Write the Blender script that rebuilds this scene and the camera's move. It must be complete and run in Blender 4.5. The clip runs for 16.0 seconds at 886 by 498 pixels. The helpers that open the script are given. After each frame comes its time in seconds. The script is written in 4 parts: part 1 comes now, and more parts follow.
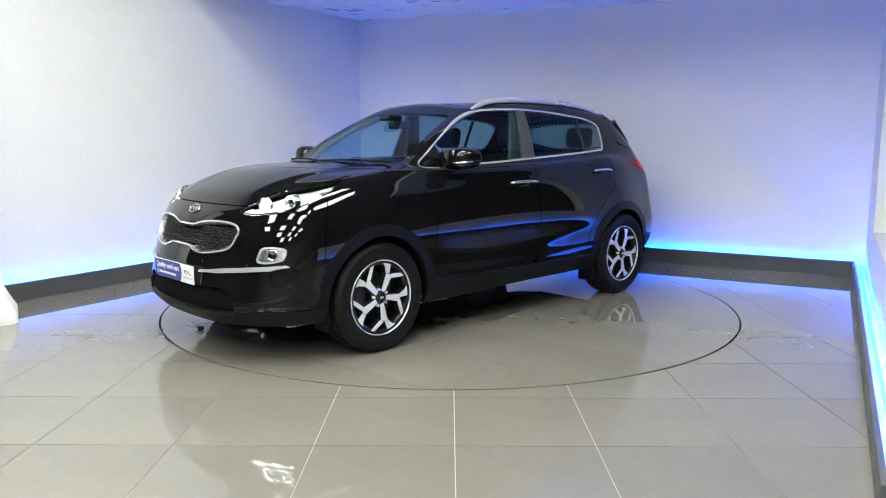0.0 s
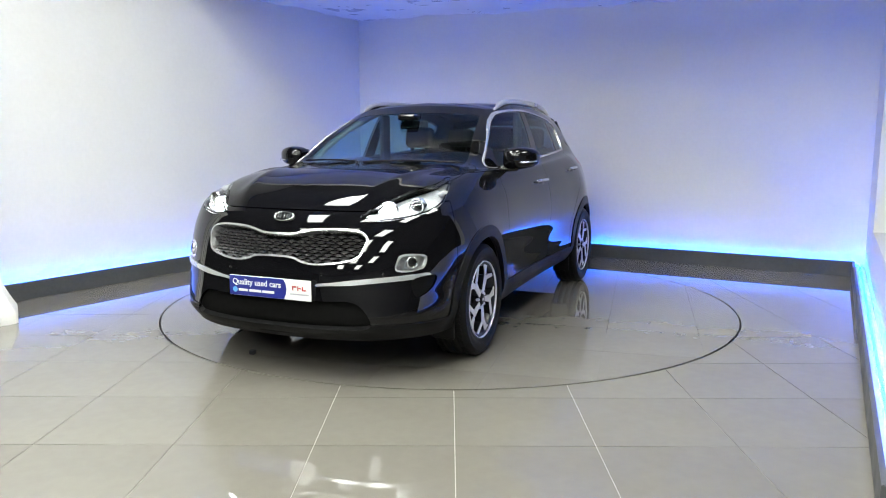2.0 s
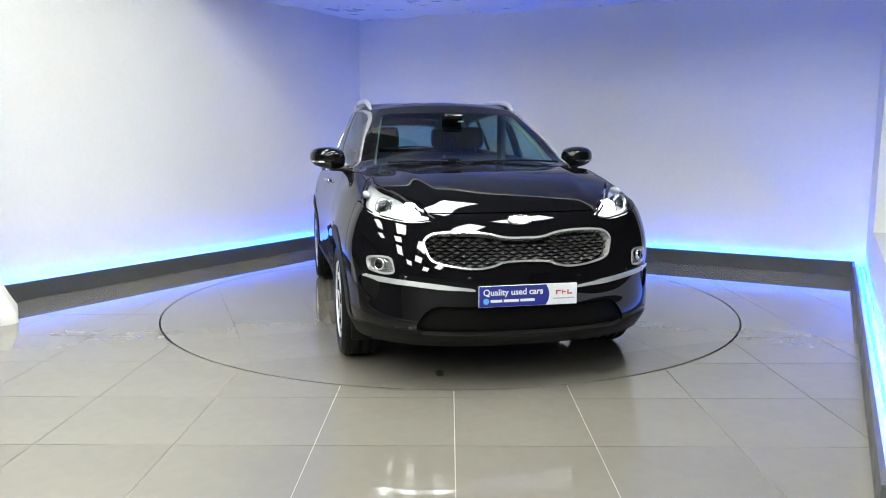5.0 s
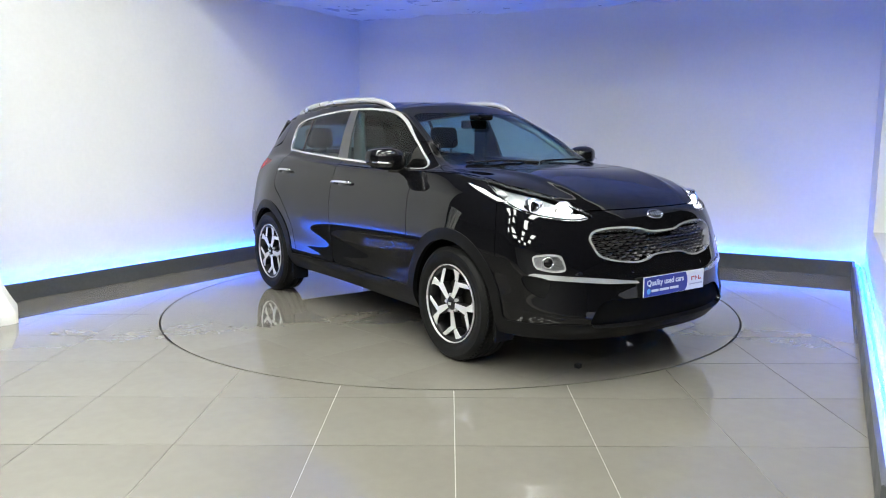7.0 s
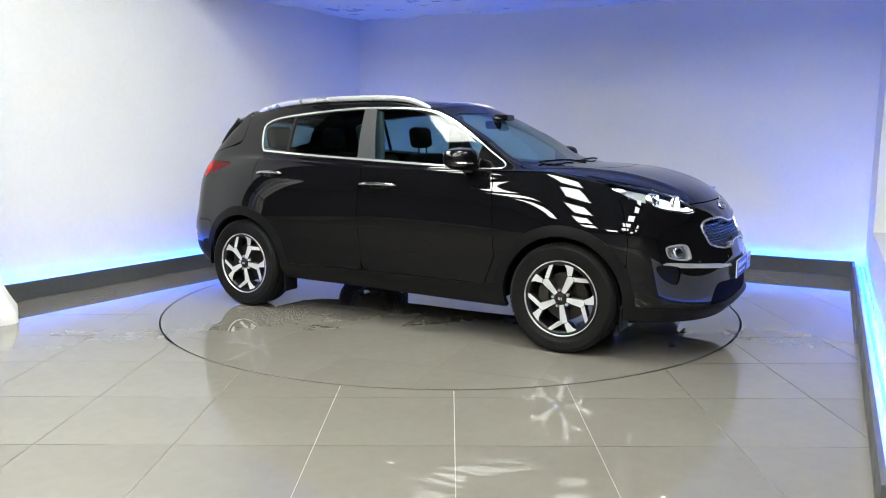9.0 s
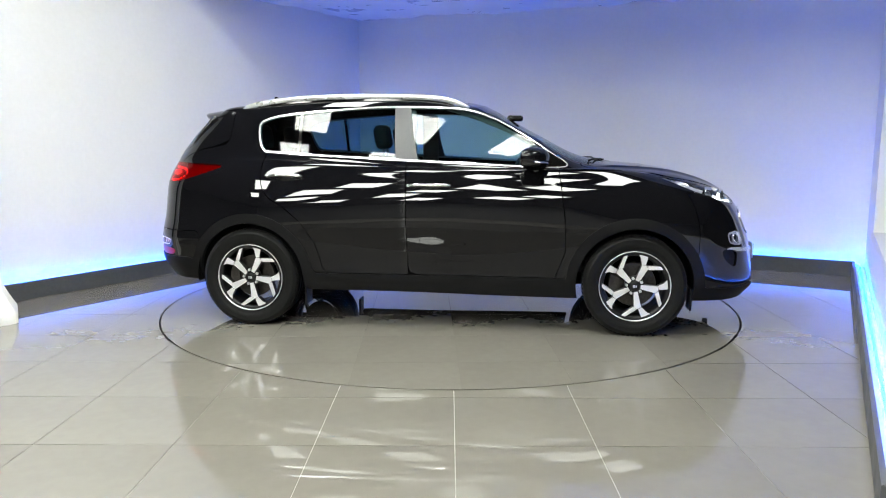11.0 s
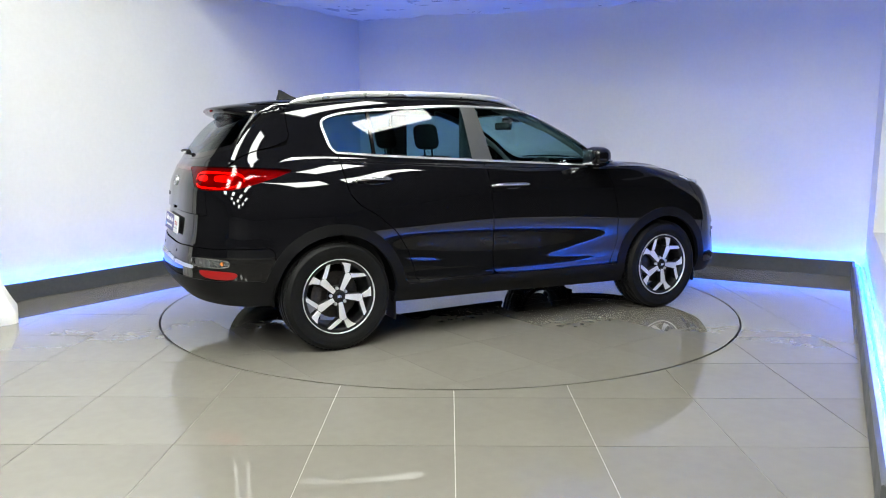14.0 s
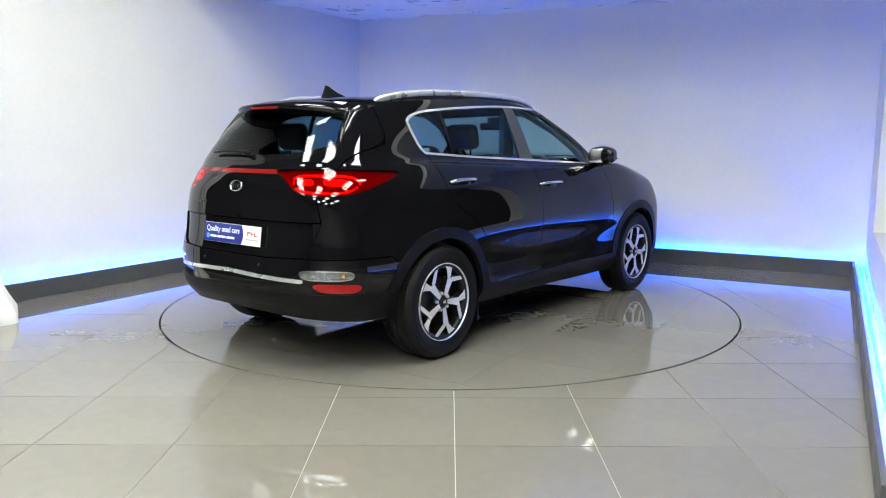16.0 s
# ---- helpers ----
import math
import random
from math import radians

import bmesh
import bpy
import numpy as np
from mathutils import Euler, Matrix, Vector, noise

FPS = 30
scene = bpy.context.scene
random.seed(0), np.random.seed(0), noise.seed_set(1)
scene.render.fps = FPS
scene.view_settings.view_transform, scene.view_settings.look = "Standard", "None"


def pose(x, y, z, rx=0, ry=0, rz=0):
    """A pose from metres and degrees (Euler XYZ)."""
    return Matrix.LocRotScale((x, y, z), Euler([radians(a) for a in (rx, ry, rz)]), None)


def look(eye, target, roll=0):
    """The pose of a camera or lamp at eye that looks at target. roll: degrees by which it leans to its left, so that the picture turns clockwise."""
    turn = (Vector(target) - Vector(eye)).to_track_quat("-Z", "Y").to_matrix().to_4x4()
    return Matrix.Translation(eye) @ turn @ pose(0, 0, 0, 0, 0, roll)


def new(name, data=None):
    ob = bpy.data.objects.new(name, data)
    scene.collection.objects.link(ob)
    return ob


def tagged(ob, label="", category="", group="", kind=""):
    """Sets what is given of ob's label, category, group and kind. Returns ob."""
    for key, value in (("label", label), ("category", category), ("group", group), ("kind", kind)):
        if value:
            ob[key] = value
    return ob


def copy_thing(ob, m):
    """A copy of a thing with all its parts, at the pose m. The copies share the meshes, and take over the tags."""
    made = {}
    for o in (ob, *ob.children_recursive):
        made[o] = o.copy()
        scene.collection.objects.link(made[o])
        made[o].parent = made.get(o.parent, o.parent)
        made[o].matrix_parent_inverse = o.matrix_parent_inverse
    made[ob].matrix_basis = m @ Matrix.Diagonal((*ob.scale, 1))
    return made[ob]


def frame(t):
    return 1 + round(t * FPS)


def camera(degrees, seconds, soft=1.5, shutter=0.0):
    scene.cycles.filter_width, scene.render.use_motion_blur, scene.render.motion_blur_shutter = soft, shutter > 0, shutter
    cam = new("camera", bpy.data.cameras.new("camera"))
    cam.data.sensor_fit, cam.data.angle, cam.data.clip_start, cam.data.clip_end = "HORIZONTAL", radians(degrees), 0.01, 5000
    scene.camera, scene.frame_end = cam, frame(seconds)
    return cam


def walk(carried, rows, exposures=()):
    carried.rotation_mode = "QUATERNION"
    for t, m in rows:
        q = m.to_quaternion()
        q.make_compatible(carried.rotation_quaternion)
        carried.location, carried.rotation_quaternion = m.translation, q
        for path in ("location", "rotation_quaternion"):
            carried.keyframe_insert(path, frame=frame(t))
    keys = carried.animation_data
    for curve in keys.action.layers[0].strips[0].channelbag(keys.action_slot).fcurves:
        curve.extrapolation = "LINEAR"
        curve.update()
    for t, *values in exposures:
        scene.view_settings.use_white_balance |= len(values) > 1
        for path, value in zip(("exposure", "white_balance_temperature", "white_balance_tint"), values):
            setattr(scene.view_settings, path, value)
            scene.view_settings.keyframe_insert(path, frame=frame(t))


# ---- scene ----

# ---------- camera: it stands still ----------
EYE = Vector((0.0, -6.047, 1.305))
cam = camera(61.467, 16.0, soft=1.05)
_way = Vector((math.sin(radians(-0.488)) * math.cos(radians(8.249)), math.cos(radians(-0.488)) * math.cos(radians(8.249)), -math.sin(radians(8.249))))
VIEW = look(EYE, EYE + _way)
walk(cam, [(0.0, VIEW), (16.0, VIEW)], exposures=[(0.0, 0.0), (16.0, 0.0)])

# turn of the turntable in degrees, second by second
TURN = [(0.0, -45.83), (0.5, -41.09), (1.0, -35.03), (1.5, -28.99), (2.0, -22.99), (2.5, -17.01), (3.0, -11.04), (3.5, -5.07),
        (4.0, 0.96), (4.5, 6.96), (5.0, 12.92), (5.5, 18.84), (6.0, 24.73), (6.5, 30.60), (7.0, 36.48), (7.5, 42.37),
        (8.0, 48.28), (8.5, 54.17), (9.0, 60.05), (9.5, 65.89), (10.0, 71.69), (10.5, 77.47), (11.0, 83.23), (11.5, 88.97),
        (12.0, 94.71), (12.5, 100.46), (13.0, 106.26), (13.5, 112.08), (14.0, 117.92), (14.5, 123.84), (15.0, 129.78), (15.5, 135.61),
        (16.0, 141.45)]
CAR_OFF = Vector((0.029, -0.100, 0.0))

# ---------- world and large lights ----------
world = bpy.data.worlds.new("world")
scene.world = world
world.use_nodes = True
world.node_tree.nodes["Background"].inputs["Color"].default_value = (0.75, 0.8, 0.9, 1)
world.node_tree.nodes["Background"].inputs["Strength"].default_value = 0.02


# ---------- small tools ----------
def link_nodes(mat):
    nt = mat.node_tree
    return nt, nt.nodes, nt.links, nt.nodes["Principled BSDF"]


def material(name, color, rough=0.5, metal=0.0, coat=0.0, grain=0.0, grain_scale=60.0, stain=0.0, stain_scale=2.5, bump=0.0, bump_scale=200.0,
             emit=None, power=0.0, ior=1.5, spec=0.5, rough_var=0.0, sheen=0.0):
    """A principled material with variation at two scales, rough patches and fine relief."""
    m = bpy.data.materials.new(name)
    m.use_nodes = True
    nt, nodes, links, bs = link_nodes(m)
    bs.inputs["Base Color"].default_value = (*color, 1)
    bs.inputs["Roughness"].default_value = rough
    bs.inputs["Metallic"].default_value = metal
    bs.inputs["Coat Weight"].default_value = coat
    bs.inputs["Coat Roughness"].default_value = 0.03
    bs.inputs["IOR"].default_value = ior
    bs.inputs["Specular IOR Level"].default_value = spec
    bs.inputs["Sheen Weight"].default_value = sheen
    coord = nodes.new("ShaderNodeTexCoord")
    if grain or stain:
        last = None
        for amount, scale, det in ((grain, grain_scale, 4), (stain, stain_scale, 6)):
            if not amount:
                continue
            n = nodes.new("ShaderNodeTexNoise")
            n.inputs["Scale"].default_value, n.inputs["Detail"].default_value = scale, det
            links.new(coord.outputs["Object"], n.inputs["Vector"])
            r = nodes.new("ShaderNodeMapRange")
            r.inputs["From Min"].default_value, r.inputs["From Max"].default_value = 0.3, 0.7
            r.inputs["To Min"].default_value, r.inputs["To Max"].default_value = 1 - amount, 1 + amount
            links.new(n.outputs["Fac"], r.inputs["Value"])
            mx = nodes.new("ShaderNodeVectorMath")
            mx.operation = "SCALE"
            if last is None:
                mx.inputs[0].default_value = color
            else:
                links.new(last, mx.inputs[0])
            links.new(r.outputs["Result"], mx.inputs["Scale"])
            last = mx.outputs["Vector"]
        links.new(last, bs.inputs["Base Color"])
    if rough_var:
        n = nodes.new("ShaderNodeTexNoise")
        n.inputs["Scale"].default_value, n.inputs["Detail"].default_value = 3.0, 6
        links.new(coord.outputs["Object"], n.inputs["Vector"])
        r = nodes.new("ShaderNodeMapRange")
        r.inputs["From Min"].default_value, r.inputs["From Max"].default_value = 0.3, 0.7
        r.inputs["To Min"].default_value, r.inputs["To Max"].default_value = max(rough - rough_var, 0.01), rough + rough_var
        links.new(n.outputs["Fac"], r.inputs["Value"])
        links.new(r.outputs["Result"], bs.inputs["Roughness"])
    if bump:
        n = nodes.new("ShaderNodeTexNoise")
        n.inputs["Scale"].default_value, n.inputs["Detail"].default_value = bump_scale, 3
        links.new(coord.outputs["Object"], n.inputs["Vector"])
        b = nodes.new("ShaderNodeBump")
        b.inputs["Strength"].default_value, b.inputs["Distance"].default_value = bump, 0.002
        links.new(n.outputs["Fac"], b.inputs["Height"])
        links.new(b.outputs["Normal"], bs.inputs["Normal"])
    if emit:
        bs.inputs["Emission Color"].default_value = (*emit, 1)
        bs.inputs["Emission Strength"].default_value = power
    return m


def glass_material(name, tint, gloss_ior=1.5, rough=0.0):
    """Thin tinted sheet: clear through, mirror by Fresnel."""
    m = bpy.data.materials.new(name)
    m.use_nodes = True
    nt = m.node_tree
    nodes, links = nt.nodes, nt.links
    nodes.remove(nodes["Principled BSDF"])
    tr, gl, mix = nodes.new("ShaderNodeBsdfTransparent"), nodes.new("ShaderNodeBsdfGlossy"), nodes.new("ShaderNodeMixShader")
    lw, pw, ma = nodes.new("ShaderNodeLayerWeight"), nodes.new("ShaderNodeMath"), nodes.new("ShaderNodeMath")
    tr.inputs["Color"].default_value = (*tint, 1)
    gl.inputs["Roughness"].default_value = rough
    lw.inputs["Blend"].default_value = 0.5
    f0 = ((gloss_ior - 1) / (gloss_ior + 1)) ** 2
    pw.operation, ma.operation = "POWER", "MULTIPLY_ADD"
    pw.inputs[1].default_value = 5.0
    ma.inputs[1].default_value, ma.inputs[2].default_value = 1 - f0, f0
    links.new(lw.outputs["Facing"], pw.inputs[0])
    links.new(pw.outputs[0], ma.inputs[0])
    links.new(ma.outputs[0], mix.inputs[0])
    links.new(tr.outputs[0], mix.inputs[1])
    links.new(gl.outputs[0], mix.inputs[2])
    links.new(mix.outputs[0], nodes["Material Output"].inputs["Surface"])
    return m


def part(name, bm, mat, parent=None, label="", smooth=False, m=None):
    """Links a bmesh as one mesh object, under a thing or a part."""
    me = bpy.data.meshes.new(name)
    bm.to_mesh(me)
    bm.free()
    me.materials.append(mat)
    if smooth:
        me.shade_smooth()
    ob = new(name, me)
    if parent:
        ob.parent = parent
    if m is not None:
        ob.matrix_basis = m
    if label:
        ob["label"] = label
    return ob


def empty(name):
    ob = new(name)
    ob.empty_display_size = 0.2
    return ob


def box(bm, x0, x1, y0, y1, z0, z1, bevel=0.0, seg=2, m=None):
    """Adds a box with rounded edges to a bmesh."""
    r = bmesh.ops.create_cube(bm, size=1)
    vs = r["verts"]
    mat = Matrix.Translation(((x0 + x1) / 2, (y0 + y1) / 2, (z0 + z1) / 2)) @ Matrix.Diagonal((x1 - x0, y1 - y0, z1 - z0, 1))
    bmesh.ops.transform(bm, matrix=mat, verts=vs)
    if bevel:
        es = list({e for v in vs for e in v.link_edges})
        out = bmesh.ops.bevel(bm, geom=es, offset=bevel, segments=seg, affect="EDGES", profile=0.5)
        vs = list({v for f in out["faces"] for v in f.verts} | {v for v in vs if v.is_valid})
    if m is not None:
        bmesh.ops.transform(bm, matrix=m, verts=[v for v in vs if v.is_valid])
    return vs


def prism(bm, pts, d0, d1, axis="y"):
    """A closed outline of 2-D points drawn out along an axis (y: points are x, z; x: points are y, z; z: points are x, y)."""
    def at(a, b, d):
        return {"y": (a, d, b), "x": (d, a, b), "z": (a, b, d)}[axis]
    lo = [bm.verts.new(at(a, b, d0)) for a, b in pts]
    hi = [bm.verts.new(at(a, b, d1)) for a, b in pts]
    n = len(pts)
    bm.faces.new(lo[::-1])
    bm.faces.new(hi)
    for i in range(n):
        bm.faces.new((lo[i], lo[(i + 1) % n], hi[(i + 1) % n], hi[i]))
    bmesh.ops.recalc_face_normals(bm, faces=bm.faces[:])


def lathe(bm, profile, n=64, axis="y"):
    """Turns a profile of (radius, depth) round the y axis; closed where the radius is 0."""
    rings = []
    for r, d in profile:
        if r < 1e-6:
            rings.append([bm.verts.new((0, d, 0))])
        else:
            rings.append([bm.verts.new((r * math.cos(2 * math.pi * k / n), d, r * math.sin(2 * math.pi * k / n))) for k in range(n)])
    for a, b in zip(rings, rings[1:]):
        for k in range(n):
            j = (k + 1) % n
            if len(a) == 1 and len(b) == 1:
                continue
            if len(a) == 1:
                bm.faces.new((a[0], b[j], b[k]))
            elif len(b) == 1:
                bm.faces.new((a[k], a[j], b[0]))
            else:
                bm.faces.new((a[k], a[j], b[j], b[k]))
    bmesh.ops.recalc_face_normals(bm, faces=bm.faces[:])


def tube(bm, pts, radius, n=8, flat=1.0, caps=True):
    """A round bar swept along 3-D points."""
    pts = [Vector(q) for q in pts]
    rings = []
    for i, q in enumerate(pts):
        d = (pts[min(i + 1, len(pts) - 1)] - pts[max(i - 1, 0)]).normalized()
        side = d.cross(Vector((0, 0, 1)))
        side = side.normalized() if side.length > 1e-3 else Vector((1, 0, 0))
        up = side.cross(d).normalized()
        r = radius[i] if isinstance(radius, (list, tuple)) else radius
        rings.append([bm.verts.new(q + side * r * math.cos(2 * math.pi * k / n) + up * r * flat * math.sin(2 * math.pi * k / n)) for k in range(n)])
    for a, b in zip(rings, rings[1:]):
        for k in range(n):
            bm.faces.new((a[k], a[(k + 1) % n], b[(k + 1) % n], b[k]))
    if caps:
        bm.faces.new(rings[0][::-1])
        bm.faces.new(rings[-1])
    bmesh.ops.recalc_face_normals(bm, faces=bm.faces[:])


def spline(pts, steps):
    """Smooth curve through points (any dimension)."""
    a = np.array(pts, float)
    a = np.vstack([2 * a[0] - a[1], a, 2 * a[-1] - a[-2]])
    out = []
    for i in range(1, len(a) - 2):
        for s in range(steps):
            t = s / steps
            out.append(0.5 * (2 * a[i] + (a[i + 1] - a[i - 1]) * t + (2 * a[i - 1] - 5 * a[i] + 4 * a[i + 1] - a[i + 2]) * t * t
                              + (3 * a[i] - a[i - 1] - 3 * a[i + 1] + a[i + 2]) * t ** 3))
    out.append(a[-2])
    return np.array(out)


# ---- sheets: triangle surfaces that can be cut along smooth lines and keep their normals ----
class Sheet:
    def __init__(self, v, n, f):
        self.v, self.n, self.f = v, n, f


def tidy(v, n, f):
    used = np.unique(f)
    new_id = np.full(len(v), -1)
    new_id[used] = np.arange(len(used))
    return Sheet(v[used], n[used], new_id[f])


def cut(s, g):
    """Cuts a sheet along g = 0; returns the part with g < 0 and the part with g > 0. g is a function of the points."""
    d = g(s.v)
    d = np.where(np.abs(d) < 1e-7, 1e-7, d)
    sign = d[s.f] > 0
    cnt = sign.sum(1)
    v, n = list(s.v), list(s.n)
    made = {}

    def mid(i, j):
        key = (i, j) if i < j else (j, i)
        if key not in made:
            t = d[key[0]] / (d[key[0]] - d[key[1]])
            v.append(s.v[key[0]] * (1 - t) + s.v[key[1]] * t)
            q = s.n[key[0]] * (1 - t) + s.n[key[1]] * t
            n.append(q / np.linalg.norm(q))
            made[key] = len(v) - 1
        return made[key]

    neg, pos = [s.f[cnt == 0]], [s.f[cnt == 3]]
    en, ep = [], []
    for tri, sg, c in zip(s.f[(cnt == 1) | (cnt == 2)], sign[(cnt == 1) | (cnt == 2)], cnt[(cnt == 1) | (cnt == 2)]):
        lone = int(np.argmax(sg)) if c == 1 else int(np.argmin(sg))
        a, b, e = int(tri[lone]), int(tri[(lone + 1) % 3]), int(tri[(lone + 2) % 3])
        p, q = mid(a, b), mid(a, e)
        (ep if c == 1 else en).append((a, p, q))
        (en if c == 1 else ep).extend([(p, b, e), (p, e, q)])
    v, n = np.array(v), np.array(n)
    neg = np.vstack([neg[0], np.array(en, int).reshape(-1, 3)])
    pos = np.vstack([pos[0], np.array(ep, int).reshape(-1, 3)])
    return tidy(v, n, neg), tidy(v, n, pos)


def take(s, g):
    return cut(s, g)[0]


def sd_poly(px, py, poly):
    """Signed distance (negative inside) from points to a closed outline."""
    poly = np.array(poly, float)
    best = np.full(len(px), 1e9)
    inside = np.zeros(len(px), bool)
    for (x0, y0), (x1, y1) in zip(poly, np.roll(poly, -1, 0)):
        dx, dy = x1 - x0, y1 - y0
        t = np.clip(((px - x0) * dx + (py - y0) * dy) / (dx * dx + dy * dy + 1e-12), 0, 1)
        best = np.minimum(best, np.hypot(px - x0 - t * dx, py - y0 - t * dy))
        hit = (y0 > py) != (y1 > py)
        xc = x0 + (py - y0) * dx / (dy if abs(dy) > 1e-12 else 1e-12)
        inside ^= hit & (px < xc)
    return np.where(inside, -best, best)


def sd_line(px, py, line):
    """Distance from points to an open line."""
    line = np.array(line, float)
    best = np.full(len(px), 1e9)
    for (x0, y0), (x1, y1) in zip(line, line[1:]):
        dx, dy = x1 - x0, y1 - y0
        t = np.clip(((px - x0) * dx + (py - y0) * dy) / (dx * dx + dy * dy + 1e-12), 0, 1)
        best = np.minimum(best, np.hypot(px - x0 - t * dx, py - y0 - t * dy))
    return best


def closed(pts, steps=5):
    """A closed smooth outline through a few points."""
    p = list(pts)
    a = spline(p[-2:] + p + p[:2], steps)
    return a[2 * steps: len(a) - 1 - steps]


def panel(name, s, mat, parent, label="", lift=0.0, thick=0.0):
    """A sheet as an object: raised by lift along its normals, with thickness below it and closed rims."""
    if len(s.f) == 0:
        return None
    v = s.v + s.n * lift
    f = s.f
    n = s.n
    k = len(v)
    if thick:
        e = np.vstack([f[:, [0, 1]], f[:, [1, 2]], f[:, [2, 0]]])
        key = {(int(a), int(b)) for a, b in e}
        rim = [(a, b) for a, b in key if (b, a) not in key]
        v2 = v - n * thick
        quads = []
        vr, nr = [], []
        for a, b in rim:
            i = 2 * k + len(vr)
            t = v[b] - v[a]
            o = np.cross(t, n[a])
            o = o / (np.linalg.norm(o) + 1e-9)
            vr += [v[a], v[b], v2[b], v2[a]]
            nr += [o, o, o, o]
            quads += [(i, i + 2, i + 1), (i, i + 3, i + 2)]
        v = np.vstack([v, v2] + ([np.array(vr)] if vr else []))
        n = np.vstack([n, -n] + ([np.array(nr)] if nr else []))
        f = np.vstack([f, f[:, ::-1] + k, np.array(quads, int).reshape(-1, 3)])
    me = bpy.data.meshes.new(name)
    me.from_pydata(v.tolist(), [], f.tolist())
    me.materials.append(mat)
    me.shade_smooth()
    me.normals_split_custom_set_from_vertices([tuple(q) for q in n])
    ob = new(name, me)
    ob.parent = parent
    if label:
        ob["label"] = label
    return ob


# ---------- materials ----------
M_WALL = material("wall_paint", (0.82, 0.82, 0.82), 0.55, grain=0.015, grain_scale=30, stain=0.03, stain_scale=0.8, bump=0.12, bump_scale=120, rough_var=0.08)
M_CEIL = material("sheet_lining", (0.8, 0.8, 0.8), 0.35, stain=0.05, stain_scale=3, bump=0.5, bump_scale=8, rough_var=0.1)
M_DARKCEIL = material("ceiling_paint", (0.11, 0.11, 0.113), 0.7, grain=0.05, stain=0.06)
# unseen walls; the dark tone stands in for dim distance mirrored in the paint
M_ROOMDIM = material("unseen_room_dark", (0.07, 0.07, 0.073), 0.6, grain=0.04, stain=0.08, stain_scale=0.6)
# paler copy for the unseen south wall, added to brighten the door reflections
M_REFLECTWALL = material("reflected_wall_pale", (0.42, 0.42, 0.425), 0.6, grain=0.04, stain=0.1, stain_scale=0.5)
M_SKIRT = material("skirting_grey", (0.075, 0.078, 0.082), 0.45, grain=0.08, grain_scale=40, stain=0.12, stain_scale=3, bump=0.1, rough_var=0.1)
M_LEDGE = material("ledge_white", (0.62, 0.62, 0.64), 0.5, grain=0.06, grain_scale=50, stain=0.15, stain_scale=5, bump=0.15)
M_GROUT = material("grout", (0.34, 0.32, 0.29), 0.5, grain=0.2, grain_scale=60, bump=0.4)
M_DISCGROUT = material("disc_grout", (0.165, 0.154, 0.134), 0.03, grain=0.06, grain_scale=60, ior=1.8)
M_GAP = material("ring_gap", (0.012, 0.012, 0.012), 0.7, grain=0.1)
M_LED = material("led_strip", (0.2, 0.5, 0.9), 0.4, emit=(0.0, 0.11, 1.0), power=106.0)
M_PANEL = material("lamp_diffuser", (0.9, 0.9, 0.9), 0.5, emit=(0.97, 1.0, 0.93), power=30.0)
M_LAMPFRAME = material("lamp_frame", (0.7, 0.7, 0.7), 0.4, grain=0.02)
M_CLOTH = material("white_cloth", (0.8, 0.79, 0.77), 0.8, grain=0.04, grain_scale=80, stain=0.05, bump=0.5, bump_scale=25, sheen=0.3)


def tile_material():
    m = material("polished_tile", (0.178, 0.166, 0.144), 0.012, grain=0.03, grain_scale=14, stain=0.05, stain_scale=1.3, ior=1.85)
    nt, nodes, links, bs = link_nodes(m)
    info, rng, mul = nodes.new("ShaderNodeObjectInfo"), nodes.new("ShaderNodeMapRange"), nodes.new("ShaderNodeVectorMath")
    rng.inputs["To Min"].default_value, rng.inputs["To Max"].default_value = 0.975, 1.025
    links.new(info.outputs["Random"], rng.inputs["Value"])
    mul.operation = "SCALE"
    links.new(bs.inputs["Base Color"].links[0].from_socket, mul.inputs[0])
    links.new(rng.outputs["Result"], mul.inputs["Scale"])
    links.new(mul.outputs["Vector"], bs.inputs["Base Color"])
    return m


M_TILE = tile_material()

# ---------- the bay: three walls round the turntable ----------
LEFT = Vector((math.cos(radians(58.7)), math.sin(radians(58.7)), 0))       # along the side wall, towards the corner
BACK = Vector((math.cos(radians(-28.7)), math.sin(radians(-28.7)), 0))     # along the back wall, away from the corner
SIDE = Vector((math.cos(radians(62.9)), math.sin(radians(62.9)), 0))       # along the low side wall, towards the back
N_LEFT = Vector((-LEFT.y, LEFT.x, 0))                                      # outwards
N_BACK = Vector((-BACK.y, BACK.x, 0))
N_SIDE = Vector((SIDE.y, -SIDE.x, 0))
LEDGE, SKIRT_H, BAY_H = 0.11, 0.147, 2.84


def meet(p, d, q, e):
    """Where two lines of the plan cross."""
    k = ((q.x - p.x) * e.y - (q.y - p.y) * e.x) / (d.x * e.y - d.y * e.x)
    return p + d * k


P_CORNER = Vector((-1.15, 3.865, 0))
P_SIDE = Vector((1.857, -2.886, 0))


def corner(off):
    return meet(P_CORNER + N_LEFT * off, LEFT, P_CORNER + N_BACK * off, BACK)


def right_corner(off):
    return meet(P_CORNER + N_BACK * off, BACK, P_SIDE + N_SIDE * off, SIDE)


def left_end(off):
    return P_CORNER + N_LEFT * off - LEFT * 5.15


def side_end(off):
    return P_SIDE + N_SIDE * off - SIDE * 0.85


